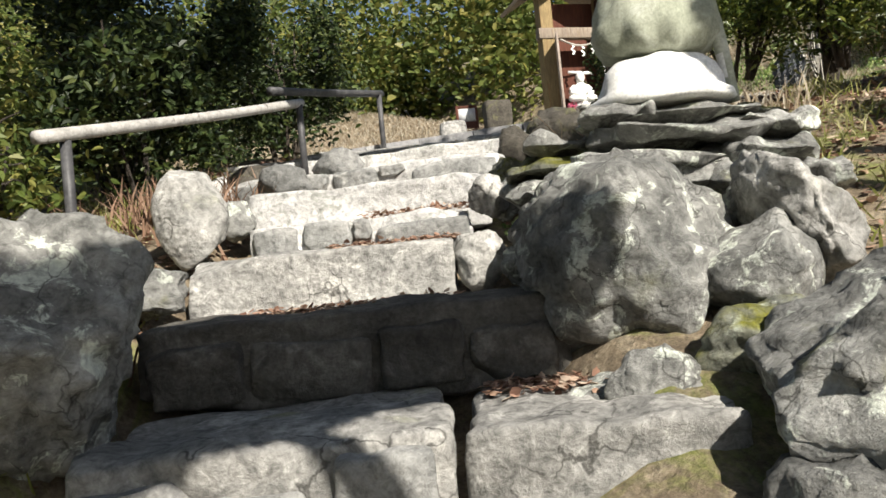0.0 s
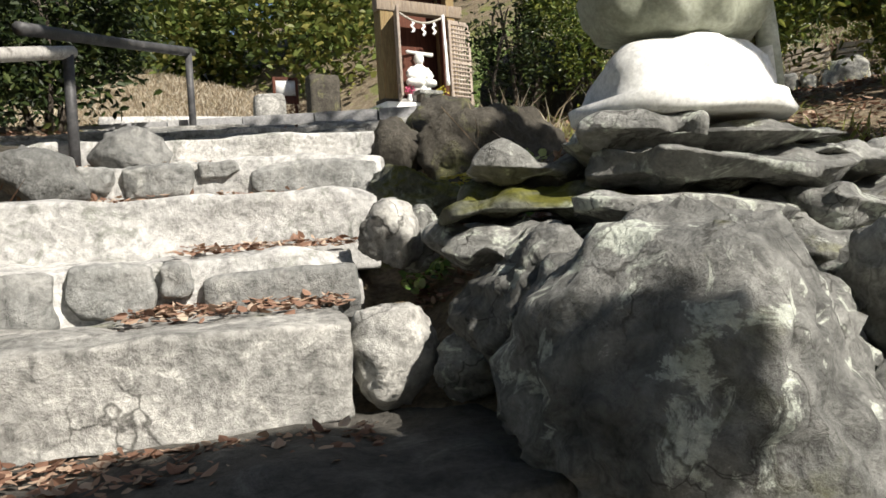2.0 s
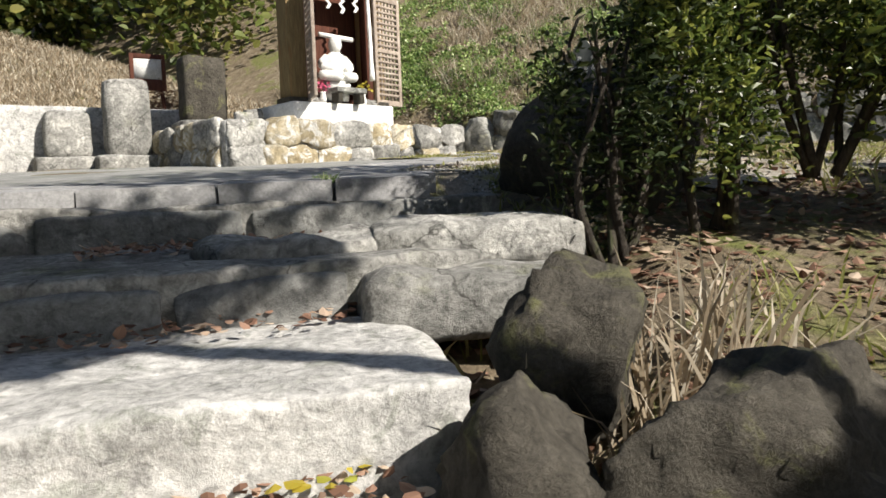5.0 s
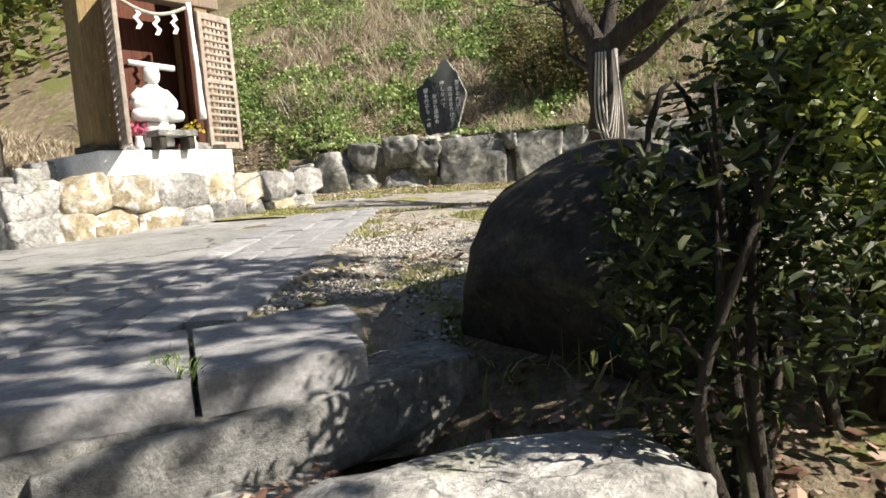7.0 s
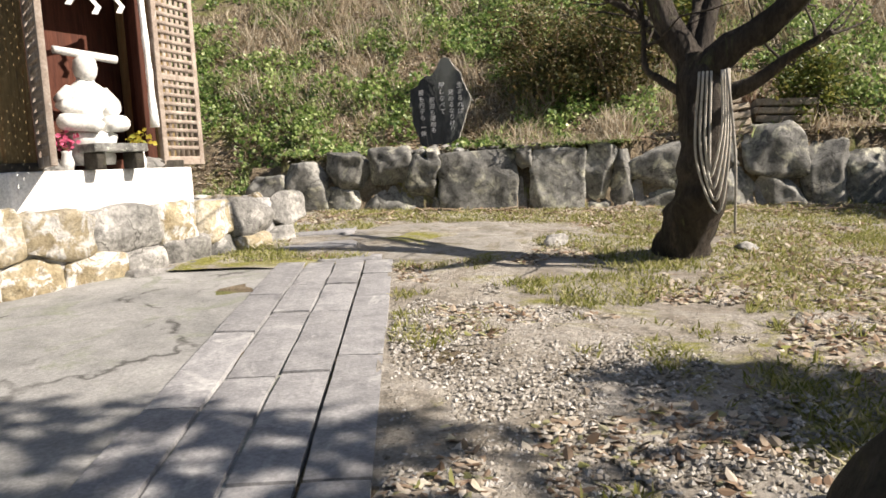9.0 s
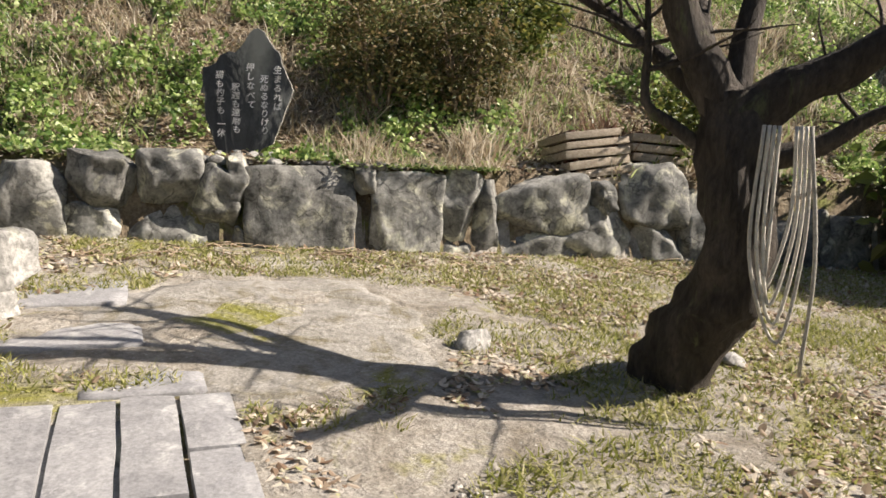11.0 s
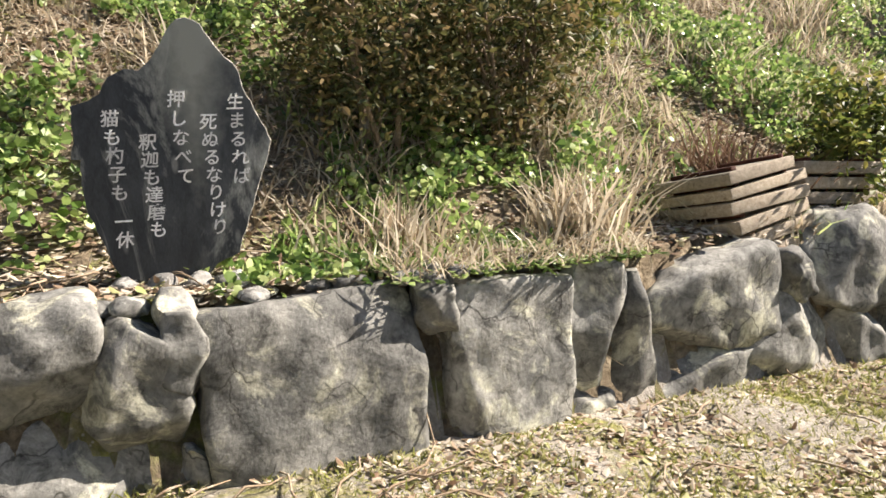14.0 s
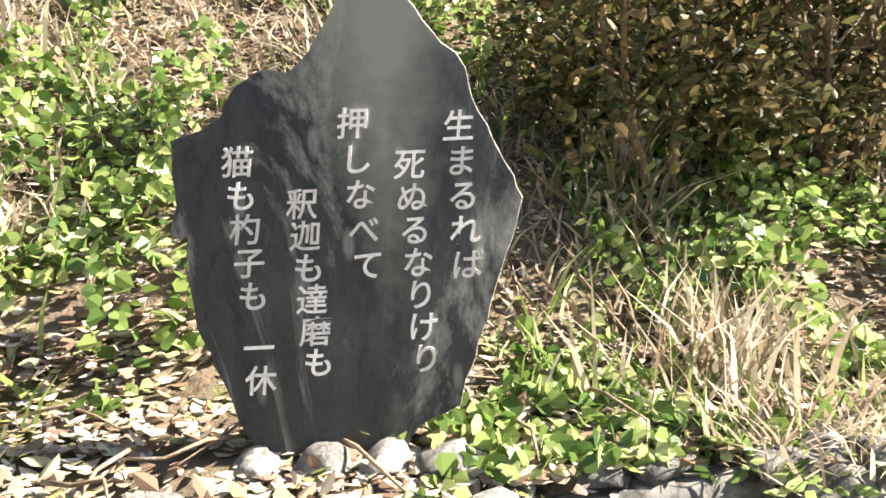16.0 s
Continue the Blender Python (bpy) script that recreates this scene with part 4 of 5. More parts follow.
def shrine():
    # platform of rough stones in mortar
    pf = thing("stone_platform", tuple(sh(0, 0.3, -0.75)), "raised platform of rough pale and ochre stones", "platform")
    part("core", sbox((-1.45, -0.40, -0.8), (1.08, 1.5, -0.235), 0.04), MORTAR, pf)
    rr = random.Random(9)
    OCHRE = surface("ochre_stone", [(0.20, 0.155, 0.085), (0.34, 0.29, 0.19), (0.50, 0.46, 0.37)], (0.60, 0.59, 0.55), (0.5, 0.58), 6, 4, bump=0.6, rugged=0.4)
    for row, z in enumerate((-0.62, -0.38)):
        a = -1.42
        while a < 1.02:
            w = rr.uniform(0.22, 0.42)
            part("stone", block_bm(tuple(sh(a + w / 2, -0.385 - 0.02 * (row == 0), z - 0.10 + rr.uniform(-0.02, 0.02))), (w * 1.22, 0.16, 0.31), 700 + row * 20 + int((a + 2) * 9), SH_TURN, 7, 0.014, 0.6, (0, rr.uniform(-8, 8)), 8, (0.85, 1.15)), OCHRE if rr.random() < 0.55 else STEP, pf)
            a += w
        for side in (-1.44, 1.05):
            b = -0.3
            while b < 1.3:
                w = rr.uniform(0.2, 0.32)
                part("stone", block_bm(tuple(sh(side, b + w / 2, z - 0.10)), (0.16, w * 1.2, 0.31), 760 + row * 20 + int((b + side * 2 + 5) * 9), SH_TURN, 7, 0.014, 0.6, (rr.uniform(-8, 8), 0), 8, (0.85, 1.15)), OCHRE if rr.random() < 0.5 else STEP, pf)
                b += w
    # low front course that steps out
    a = -0.25
    while a < 1.15:
        w = rr.uniform(0.22, 0.4)
        part("stone", block_bm(tuple(sh(a + w / 2, -0.52, -0.82)), (w * 1.15, 0.34, 0.27), 800 + int((a + 2) * 9), SH_TURN, 8, 0.016, 0.5, (0, 0), 8, (0.9, 1.2)), STEP, pf)
        a += w
    pl = thing("plinth", tuple(sh(0, 0.3, -0.24)), "smooth white stone plinth under the shrine", "plinth")
    part("block", sbox((-0.60, -0.10, -0.24), (0.62, 1.1, 0.0), 0.012), WHITE, pl)
    s = thing("shrine", tuple(sh(0, 0.4, 0)), "small weathered wooden shrine with open lattice doors", "shrine")
    for a, w in ((-0.57, 0.20), (0.46, 0.13)):
        part("post", sbox((a, 0.0, 0.03), (a + w, w, 1.95)), POST, s)
        part("post_base", sbox((a - 0.03, -0.03, 0.0), (a + w + 0.03, w + 0.03, 0.05)), BOULDER, s)
    for a in (-0.50, 0.46):
        part("rear_post", sbox((a + 0.03, 0.30, 0.0), (a + 0.11, 0.38, 1.95)), POST, s)
    part("side_wall", sbox((-0.40, 0.13, 0.03), (-0.36, 0.42, 1.9), 0.004), REDWOOD, s)
    part("side_wall", sbox((0.50, 0.13, 0.03), (0.54, 0.42, 1.9), 0.004), REDWOOD, s)
    part("back_wall", sbox((-0.36, 0.40, 0.03), (0.50, 0.43, 1.9), 0.004), REDWOOD, s)
    part("floor_board", sbox((-0.355, 0.02, 0.003), (0.495, 0.39, 0.06), 0.006), REDWOOD, s)
    part("lintel", sbox((-0.62, -0.02, 1.22), (0.70, 0.12, 1.38)), WOOD, s)
    part("jamb", sbox((0.38, 0.02, 0.06), (0.455, 0.10, 1.22), 0.006), REDWOOD, s, "dark red door jamb")
    part("jamb", sbox((-0.365, 0.02, 0.06), (-0.30, 0.10, 1.22), 0.006), REDWOOD, s, "dark red door jamb")
    # roof: two sloping planes of thin boards
    for sign in (-1, 1):
        m = SHM @ pose(0.04, 0.22, 2.42, 0, sign * 32, 0)
        lo, hi = ((0.0, -0.75, 0), (0.95, 0.85, 0.06)) if sign > 0 else ((-0.95, -0.75, 0), (0.0, 0.85, 0.06))
        part("roof", box_bm(lo, hi, 0.01, None, m), WOOD, s, "grey sloping roof")

    def door(name, hinge, angle, width):
        m = SHM @ Matrix.Translation(hinge) @ pose(0, 0, 0, 0, 0, angle)
        dr = solid(name, *data_of(box_bm((0, -0.012, 0.02), (0.045, 0.022, 1.18), 0.004, None, m)), LATTICE, s, "weathered grey lattice door leaf, open")
        for lo, hi in (((width - 0.045, -0.012, 0.02), (width, 0.022, 1.18)), ((0.045, -0.012, 0.02), (width - 0.045, 0.022, 0.075)), ((0.045, -0.012, 1.12), (width - 0.045, 0.022, 1.18)), ((0.045, -0.012, 0.58), (width - 0.045, 0.022, 0.62))):
            solid("stile", *data_of(box_bm(lo, hi, 0.003, None, m)), LATTICE, dr)
        k = 5
        for i in range(k):
            x = 0.045 + (width - 0.09) * (i + 1) / (k + 1)
            solid("slat", *data_of(box_bm((x - 0.013, -0.002, 0.07), (x + 0.013, 0.014, 1.13), 0.0, None, m)), LATTICE, dr)
        for i in range(17):
            z = 0.075 + 1.05 * (i + 1) / 18
            solid("slat", *data_of(box_bm((0.04, -0.008, z - 0.013), (width - 0.04, 0.008, z + 0.013), 0.0, None, m)), LATTICE, dr)

    door("door", (0.46, -0.02, 0.0), 10, 0.40)
    door("door", (-0.37, -0.02, 0.0), -112, 0.40)
    # straw festoon with paper strips under the lintel, and the hanging bell rope
    fest = thing("straw_festoon", tuple(sh(0.05, -0.05, 1.08)), "twisted pale straw rope with white paper tassels", "rope")
    line = [sh(-0.30 + 0.66 * t, -0.04, 1.19 - 0.10 * math.sin(math.pi * t)) for t in np.linspace(0, 1, 9)]
    part("rope", tube_bm(line, [0.017] * 9, 8), ROPE, fest)
    for t in (0.22, 0.5, 0.76):
        p = line[int(round(t * 8))]
        bm = bmesh.new()
        lv = []
        for i, (dx, dz) in enumerate(((0, 0), (0.025, -0.05), (-0.015, -0.09), (0.03, -0.14), (0.0, -0.19))):
            lv.append((p.x + SA.x * dx, p.y + SA.y * dx - 0.01 * (i % 2), p.z + dz))
        rows_ = [(bm.verts.new(q), bm.verts.new((q[0] + SA.x * 0.045, q[1] + SA.y * 0.045, q[2]))) for q in lv]
        for (a0, a1), (b0, b1) in zip(rows_, rows_[1:]):
            bm.faces.new((a0, a1, b1, b0))
        part("paper_strip", bm, PAPER, fest, "zigzag white paper strip")
    br = thing("bell_rope", tuple(sh(0.36, -0.06, 0.2)), "white twisted bell rope hanging before the shrine", "rope")
    part("cord", tube_bm(smooth_line([sh(0.36, -0.06, 1.22), sh(0.37, -0.07, 0.7), sh(0.38, -0.07, 0.26)]), [0.026, 0.021, 0.026, 0.021, 0.026, 0.022, 0.026, 0.022, 0.027, 0.03, 0.034], 10, rough=0.3), PAPER, br)
    # offering figure: one plain mesh
    at = sh(-0.03, 0.0, 0.03)
    bm = lathe([(0.13, 0.0), (0.14, 0.05), (0.12, 0.09), (0.15, 0.13), (0.16, 0.18), (0.10, 0.21)], (0, 0, 0), (1, 0.8), 24)
    lathe([(0.14, 0.20), (0.165, 0.24), (0.11, 0.29), (0.115, 0.34), (0.13, 0.40), (0.12, 0.45), (0.06, 0.49), (0.05, 0.51)], (0, 0, 0), (1, 0.75), 24, bm)
    lathe([(0.045, 0.50), (0.066, 0.53), (0.074, 0.57), (0.066, 0.62), (0.03, 0.65)], (0, -0.01, 0), (0.9, 1), 18, bm)
    for sx in (-1, 1):
        tube_bm(smooth_line([(0.10 * sx, 0, 0.44), (0.17 * sx, -0.01, 0.36), (0.07 * sx, -0.11, 0.30)]), [0.042] * 11, 10, bm)
        tube_bm(smooth_line([(0.05 * sx, 0.0, 0.24), (0.19 * sx, -0.05, 0.25), (0.03 * sx, -0.14, 0.235)]), [0.05] * 11, 10, bm)
    tube_bm([(-0.18, 0, 0.665), (0.0, 0, 0.655), (0.22, 0, 0.645)], [0.022, 0.024, 0.026], 10, bm)
    bm.transform(Matrix.Translation(at) @ pose(0, 0, 0, 0, 0, SH_TURN) @ Matrix.Scale(SH_SIZE, 4))
    v, f = data_of(bm)
    solid("figurine", v, f, WHITE, label="white stone figure seated before the open shrine", category="statue")
    bb = thing("offering_stand", tuple(sh(0.0, -0.05, 0.0)), "dark stone offering stand with worn legs", "stand")
    part("slab", sbox((-0.16, -0.22, 0.10), (0.20, -0.05, 0.15)), STONE, bb)
    for a in (-0.14, 0.12):
        part("leg", sbox((a, -0.20, 0.0), (a + 0.06, -0.07, 0.10)), BOULDER, bb)
    for a, lab in ((0.27, "white vase with yellow flowers"), (-0.22, "white vase with pink flowers")):
        vz = thing("flower_vase", tuple(sh(a, -0.04, 0)), lab, "vase", "vases before the shrine")
        part("vase", lathe([(0.035, 0), (0.045, 0.05), (0.03, 0.11), (0.036, 0.13)], sh(a, -0.04, 0), (1, 1), 14), PAPER, vz)
        pos = np.array(sh(a, -0.04, 0.17)) + np.random.default_rng(3).normal(size=(70, 3)) * (0.03, 0.03, 0.035)
        fv, ff = leaves(pos, 0.035, 0.6, 5, 0.8)
        solid("blossom", fv, ff, YELLOW if a > 0 else RED, vz, smooth=False, kind="stuff")
    for k, (a, w) in enumerate(((0.34, 0.19), (-0.26, 0.14))):
        v, f = data_of(rock_bm(tuple(sh(a, 0.02, 0.02)), (w, 0.09, 0.07), 820 + k, 4, 0.12, 3, (0, 0, SH_TURN)))
        solid("threshold_stone", v, f, STEP, label="reddish rounded stone on the plinth", category="stone", group="stones on the plinth")


shrine()


# ---- left of the shrine: graves, sign stand ----
def left_side():
    g = thing("gravestone", (0.95, 14.0, 3.2), "grey stone grave marker with stepped base", "gravestone", "old stone markers")
    part("base", block_bm((0.95, 14.0, 3.15), (0.95, 0.8, 0.30), 850, 12, 5, 0.012, 0.2), FACE, g)
    part("plinth", block_bm((0.95, 14.05, 3.42), (0.65, 0.55, 0.30), 851, 12, 5, 0.012, 0.2), STEP, g)
    part("shaft", block_bm((0.95, 14.1, 3.70), (0.50, 0.34, 0.78), 852, 12, 6, 0.012, 0.3), BOULDER, g, "dark upright stone")
    for k, (x, y, h, w) in enumerate(((0.1, 14.3, 0.9, 0.5), (-0.55, 14.5, 0.55, 0.5), (1.45, 13.6, 0.5, 0.22), (1.28, 13.2, 0.42, 0.20))):
        m = thing("gravestone", (x, y, 3.2), "small weathered grey stone marker", "gravestone", "old stone markers")
        part("base", block_bm((x, y, 3.12), (w * 1.5, w * 1.2, 0.22), 860 + k, 10, 5, 0.01, 0.25), STEP, m)
        part("shaft", block_bm((x, y, 3.32), (w, w * 0.7, h), 870 + k, 10, 5, 0.012, 0.45), STEP, m)
    v, f = data_of(block_bm((-0.75, 15.25, 3.1), (3.7, 1.3, 0.86), 880, 8, 10, 0.02, 0.12))
    solid("stone_terrace", v, f, MORTAR, label="pale sunlit stone terrace beside the forecourt", category="terrace", kind="structure")
    s = thing("sign_stand", (0.40, 15.1, 3.95), "dark wooden stand with a framed white notice", "sign")
    tilt = Matrix.Translation((0.40, 15.1, 0)) @ pose(0, 0, 0, 0, 0, 10)
    for lo, hi in (((-0.22, -0.03, 4.22), (-0.17, 0.02, 4.68)), ((0.17, -0.03, 4.22), (0.22, 0.02, 4.68)), ((-0.17, -0.03, 4.62), (0.17, 0.02, 4.68)), ((-0.17, -0.03, 4.22), (0.17, 0.02, 4.36))):
        part("frame", box_bm(lo, hi, 0.006, None, tilt), REDWOOD, s)
    part("notice", box_bm((-0.17, -0.02, 4.36), (0.17, 0.01, 4.62), 0.0, None, tilt), PAPER, s, "white notice sheet")
    for a, b in ((-0.16, -0.20), (0.16, 0.20)):
        part("leg", tube_bm([tilt @ Vector((a, 0.0, 4.24)), tilt @ Vector((b, 0.02, 3.90))], [0.026, 0.026], 8), REDWOOD, s)


left_side()


# ---- tree on the terrace, with a coil of rope ----
def bare_tree():
    b = Vector((5.18, 10.47, 3.02))
    tr = thing("tree", tuple(b), "bare old plum tree with a dark mossy crooked trunk", "tree")
    trunk = [b, b + Vector((0.0, -0.01, 0.12)), b + Vector((-0.04, -0.07, 0.30)), b + Vector((-0.13, -0.22, 0.52)), b + Vector((-0.16, -0.25, 0.80)), b + Vector((-0.10, -0.20, 1.10)), b + Vector((-0.06, -0.16, 1.34))]
    rad = [0.21, 0.18, 0.165, 0.15, 0.135, 0.15, 0.13]
    ln = smooth_line(trunk, 6)
    rr_ = np.interp(np.linspace(0, 1, len(ln)), np.linspace(0, 1, len(rad)), rad)
    bm = tube_bm(ln, list(rr_), 22, None, 0.35, 3)
    part("trunk", bm, BARK, tr)
    top = b + Vector((-0.08, -0.18, 1.22))
    limbs = [
        ([top, top + Vector((-0.02, 0.12, 0.22)), top + Vector((-0.06, 0.24, 0.48)), top + Vector((-0.16, 0.30, 0.95)), top + Vector((-0.3, 0.35, 1.6))], 0.11),
        ([top + Vector((0, 0, 0.0)), top + Vector((0.02, -0.20, 0.15)), top + Vector((0.04, -0.45, 0.28)), top + Vector((0.02, -0.80, 0.55)), top + Vector((0.0, -1.2, 1.0))], 0.11),
        ([top + Vector((0, -0.08, -0.14)), top + Vector((0.05, -0.30, -0.08)), top + Vector((0.10, -0.52, 0.06)), top + Vector((0.08, -0.75, 0.16))], 0.055),
        ([top + Vector((0, 0.08, -0.12)), top + Vector((-0.03, 0.24, 0.0)), top + Vector((-0.04, 0.36, 0.10)), top + Vector((-0.04, 0.37, 0.34)), top + Vector((-0.04, 0.40, 0.65))], 0.032),
        ([top, top + Vector((0.1, 0.0, 0.35)), top + Vector((0.25, -0.05, 0.8)), top + Vector((0.3, -0.1, 1.5))], 0.07),
        ([top, top + Vector((0.20, 0.15, 0.30)), top + Vector((0.45, 0.25, 0.60)), top + Vector((0.62, 0.42, 1.10))], 0.06),
        ([top + Vector((0, 0.04, 0.05)), top + Vector((0.12, 0.34, 0.30)), top + Vector((0.26, 0.62, 0.52)), top + Vector((0.30, 0.95, 0.72))], 0.055),
    ]
    r = random.Random(8)
    for pts, r0 in limbs:
        l = smooth_line(pts, 5)
        part("limb", tube_bm(l, [r0 * (1 - 0.7 * i / len(l)) for i in range(len(l))], 12, None, 0.25, 5), BARK, tr)
        if r0 < 0.032:
            continue
        bm = bmesh.new()
        for _ in range(7):
            i = r.randrange(len(l) // 2, len(l))
            p = l[i]
            q = [p]
            dr = Vector((r.uniform(-1, 1), r.uniform(-1, 1), r.uniform(-0.2, 1))).normalized()
            for _ in range(5):
                dr = (dr + Vector((r.uniform(-1, 1), r.uniform(-1, 1), r.uniform(-0.4, 0.8))) * 0.35).normalized()
                q.append(q[-1] + dr * r.uniform(0.06, 0.16))
            tube_bm(q, [0.011, 0.009, 0.007, 0.006, 0.004, 0.002], 6, bm)
        part("twig_growth", bm, BARK, tr)
    rp = thing("rope_coil", tuple(b + Vector((-0.1, -0.1, 0.5))), "loops of pale rope hung over the trunk of the tree", "rope")
    c = top + Vector((-0.14, -0.20, 0.0))
    for k in range(4):
        dx, w, drop = 0.0, 0.030 + 0.018 * k, 0.62 + 0.07 * k
        out = Vector((-0.07 - 0.01 * k, -0.02, 0))
        side = Vector((0.25, -0.97, 0))
        pts = [c + out + side * (-w), c + out * 1.4 + side * (-w * 1.15) + Vector((0, 0, -drop * 0.6)), c + out * 1.5 + side * (0.02 * k - 0.03) + Vector((0, 0, -drop)), c + out * 1.4 + side * (w * 1.1) + Vector((0, 0, -drop * 0.55)), c + out + side * w]
        part("loop", tube_bm(smooth_line(pts, 6), [0.0075] * 25, 7), ROPE, rp)
    part("tail", tube_bm(smooth_line([c + Vector((-0.1, -0.1, 0)), c + Vector((-0.13, -0.16, -0.5)), c + Vector((-0.12, -0.15, -0.95))], 6), [0.008] * 13, 7), ROPE, rp)


bare_tree()

# rock and stones on the grass
v, f = data_of(rock_bm((4.98, 11.36, 3.14), (0.13, 0.10, 0.10), 900, 6, 0.15, 3))
solid("rock", v, f, STEP, label="small broken grey rock on the grass", category="rock")
v, f = data_of(rock_bm((5.65, 10.25, 3.10), (0.10, 0.08, 0.05), 901, 6, 0.15, 3))
solid("rock", v, f, STEP, label="small pale stone beside the tree", category="rock")


# ---- stacks of boards on the bank ----
def board_stack(at, turn, tip, roll, w, d, layers, label, mat, seed):
    s = thing("board_stack", at, label, "boards", "stacks of boards on the bank")
    r = random.Random(seed)
    m = Matrix.Translation(at) @ pose(0, 0, 0, 0, 0, turn) @ pose(0, 0, 0, tip, roll, 0)
    z = 0
    for k in range(layers):
        h = r.uniform(0.058, 0.072)
        dx = r.uniform(-0.02, 0.02)
        part("board", box_bm((-w / 2 + dx, -d / 2, z), (w / 2 + dx + r.uniform(-0.05, 0.03), d / 2, z + h), 0.006, None, m @ pose(0, 0, 0, 0, r.uniform(-1.6, 1.6), r.uniform(-5, 5))), mat, s)
        z += h
        for x in (-w * 0.35, w * 0.35):
            part("spacer", box_bm((x - 0.02, -d / 2 + 0.05, z), (x + 0.02, d / 2 - 0.05, z + 0.022), 0.002, None, m), REDWOOD, s)
        z += 0.020


WT = math.degrees(math.atan2(-WALL_D.y, -WALL_D.x))
board_stack((8.24, 11.79, 3.80), WT + 8, -9, -7, 0.60, 0.5, 6, "leaning stack of weathered brown boards", BOARD, 1)
board_stack((8.72, 11.34, 3.94), WT - 4, -5, 3, 0.60, 0.4, 4, "stack of pale grey boards", BOARD, 2)


# ---- foliage ----
def on_ground(x, y, lift=0.0):
    return np.stack([x, y, land(x, y) + lift], 1)


def bush(name, at, radii, n, leaf, mat, seed, label, category="shrub", stems=7, bark=BARK, hole=0.35, narrow=0.45, shell=0.45, group="shrubs round the stairs"):
    """A shrub: stems from the ground and a crown of separate leaves on uneven clumps."""
    r = np.random.default_rng(seed)
    b = thing(name, (at[0], at[1], at[2]), label, category, group)
    bm = bmesh.new()
    rr = random.Random(seed)
    tips = []
    for k in range(stems):
        a = rr.uniform(0, 2 * math.pi)
        end = Vector(at) + Vector((math.cos(a) * radii[0] * rr.uniform(0.2, 0.8), math.sin(a) * radii[1] * rr.uniform(0.2, 0.8), radii[2] * rr.uniform(1.0, 1.8)))
        st = Vector(at) + Vector((math.cos(a) * 0.08, math.sin(a) * 0.08, -0.08))
        midp = (st + end) / 2 + Vector((rr.uniform(-0.1, 0.1), rr.uniform(-0.1, 0.1), 0))
        l = smooth_line([st, midp, end], 4)
        tube_bm(l, [0.022 * (1 - 0.75 * i / len(l)) for i in range(len(l))], 6, bm)
        for _ in range(4):
            i = rr.randrange(3, len(l))
            e2 = l[i] + Vector((rr.uniform(-1, 1) * radii[0], rr.uniform(-1, 1) * radii[1], rr.uniform(0, 0.8) * radii[2])) * 0.45
            tube_bm([l[i], (l[i] + e2) / 2 + Vector((0, 0, 0.03)), e2], [0.009, 0.007, 0.003], 5, bm)
    part("branchwork", bm, bark, b)
    clumps = r.normal(size=(26, 3))
    clumps /= np.linalg.norm(clumps, axis=1)[:, None]
    clumps *= r.uniform(shell, 1.0, 26)[:, None] * np.array(radii)
    clumps[:, 2] = clumps[:, 2] * 0.9 + radii[2] * 1.05
    which = r.integers(0, 26, n)
    pos = clumps[which] + r.normal(size=(n, 3)) * np.array(radii) * 0.17 * r.uniform(0.6, 1.4, 26)[which][:, None] + np.array(at)
    g = land(pos[:, 0], pos[:, 1]) + 0.02
    pos = pos[pos[:, 2] > g]
    v, f = leaves(pos, leaf, 0.35, seed, narrow)
    solid("foliage", v, f, mat, b, smooth=False, kind="stuff")
    return b


def gz(x, y):
    return float(land(x, y))


# glossy evergreen shrubs right of the stairs
bush("shrub", (2.22, 7.15, gz(2.22, 7.15) + 0.1), (0.46, 0.40, 0.62), 6000, 0.042, LEAF_DARK, 22, "dense glossy evergreen shrub beside the dark boulder", narrow=0.36)
bush("shrub", (2.70, 7.05, gz(2.70, 7.05) + 0.3), (0.55, 0.5, 0.62), 6500, 0.042, LEAF_DARK, 23, "glossy evergreen shrub with bare lower stems", narrow=0.36)
# Shade on this shrub is put into its darker leaf colour.
bush("shrub", (1.72, 7.22, gz(1.72, 7.22)), (0.28, 0.24, 0.58), 2600, 0.042, CONIFER_SHADE, 27, "shrub above the steps, shade put into its dark leaf colour", narrow=0.36)
bush("shrub", (3.3, 6.6, gz(3.3, 6.6) + 0.3), (0.6, 0.6, 0.7), 7000, 0.065, LEAF_DARK, 24, "tall evergreen shrub over bare stems", narrow=0.36)
bush("shrub", (4.4, 6.3, gz(4.4, 6.3)), (0.6, 0.6, 0.6), 6000, 0.065, LEAF_MID, 25, "loose green shrub on the slope")
bush("shrub", (3.6, 4.9, gz(3.6, 4.9)), (0.6, 0.5, 0.55), 5000, 0.06, LEAF_MID, 26, "low green shrub on the slope")
# left of the stairs
bush("shrub", (-2.3, 6.2, gz(-2.3, 6.2)), (0.7, 0.8, 0.85), 7000, 0.075, CONIFER_SHADE, 31, "dark dense shrub behind the hand rail")
bush("shrub", (-1.6, 8.0, gz(-1.6, 8.0)), (0.7, 0.7, 0.85), 8000, 0.07, CONIFER_SHADE, 32, "dark bushy shrub with small leaves beside the rail")
bush("shrub", (-3.2, 7.6, gz(-3.2, 7.6)), (0.9, 0.9, 1.3), 9000, 0.08, CONIFER_SHADE, 33, "tall dark evergreen behind the rail")
bush("shrub", (-2.6, 4.4, gz(-2.6, 4.4)), (0.6, 0.6, 0.5), 4000, 0.07, LEAF_MID, 34, "low shrub on the bank beside the stairs")
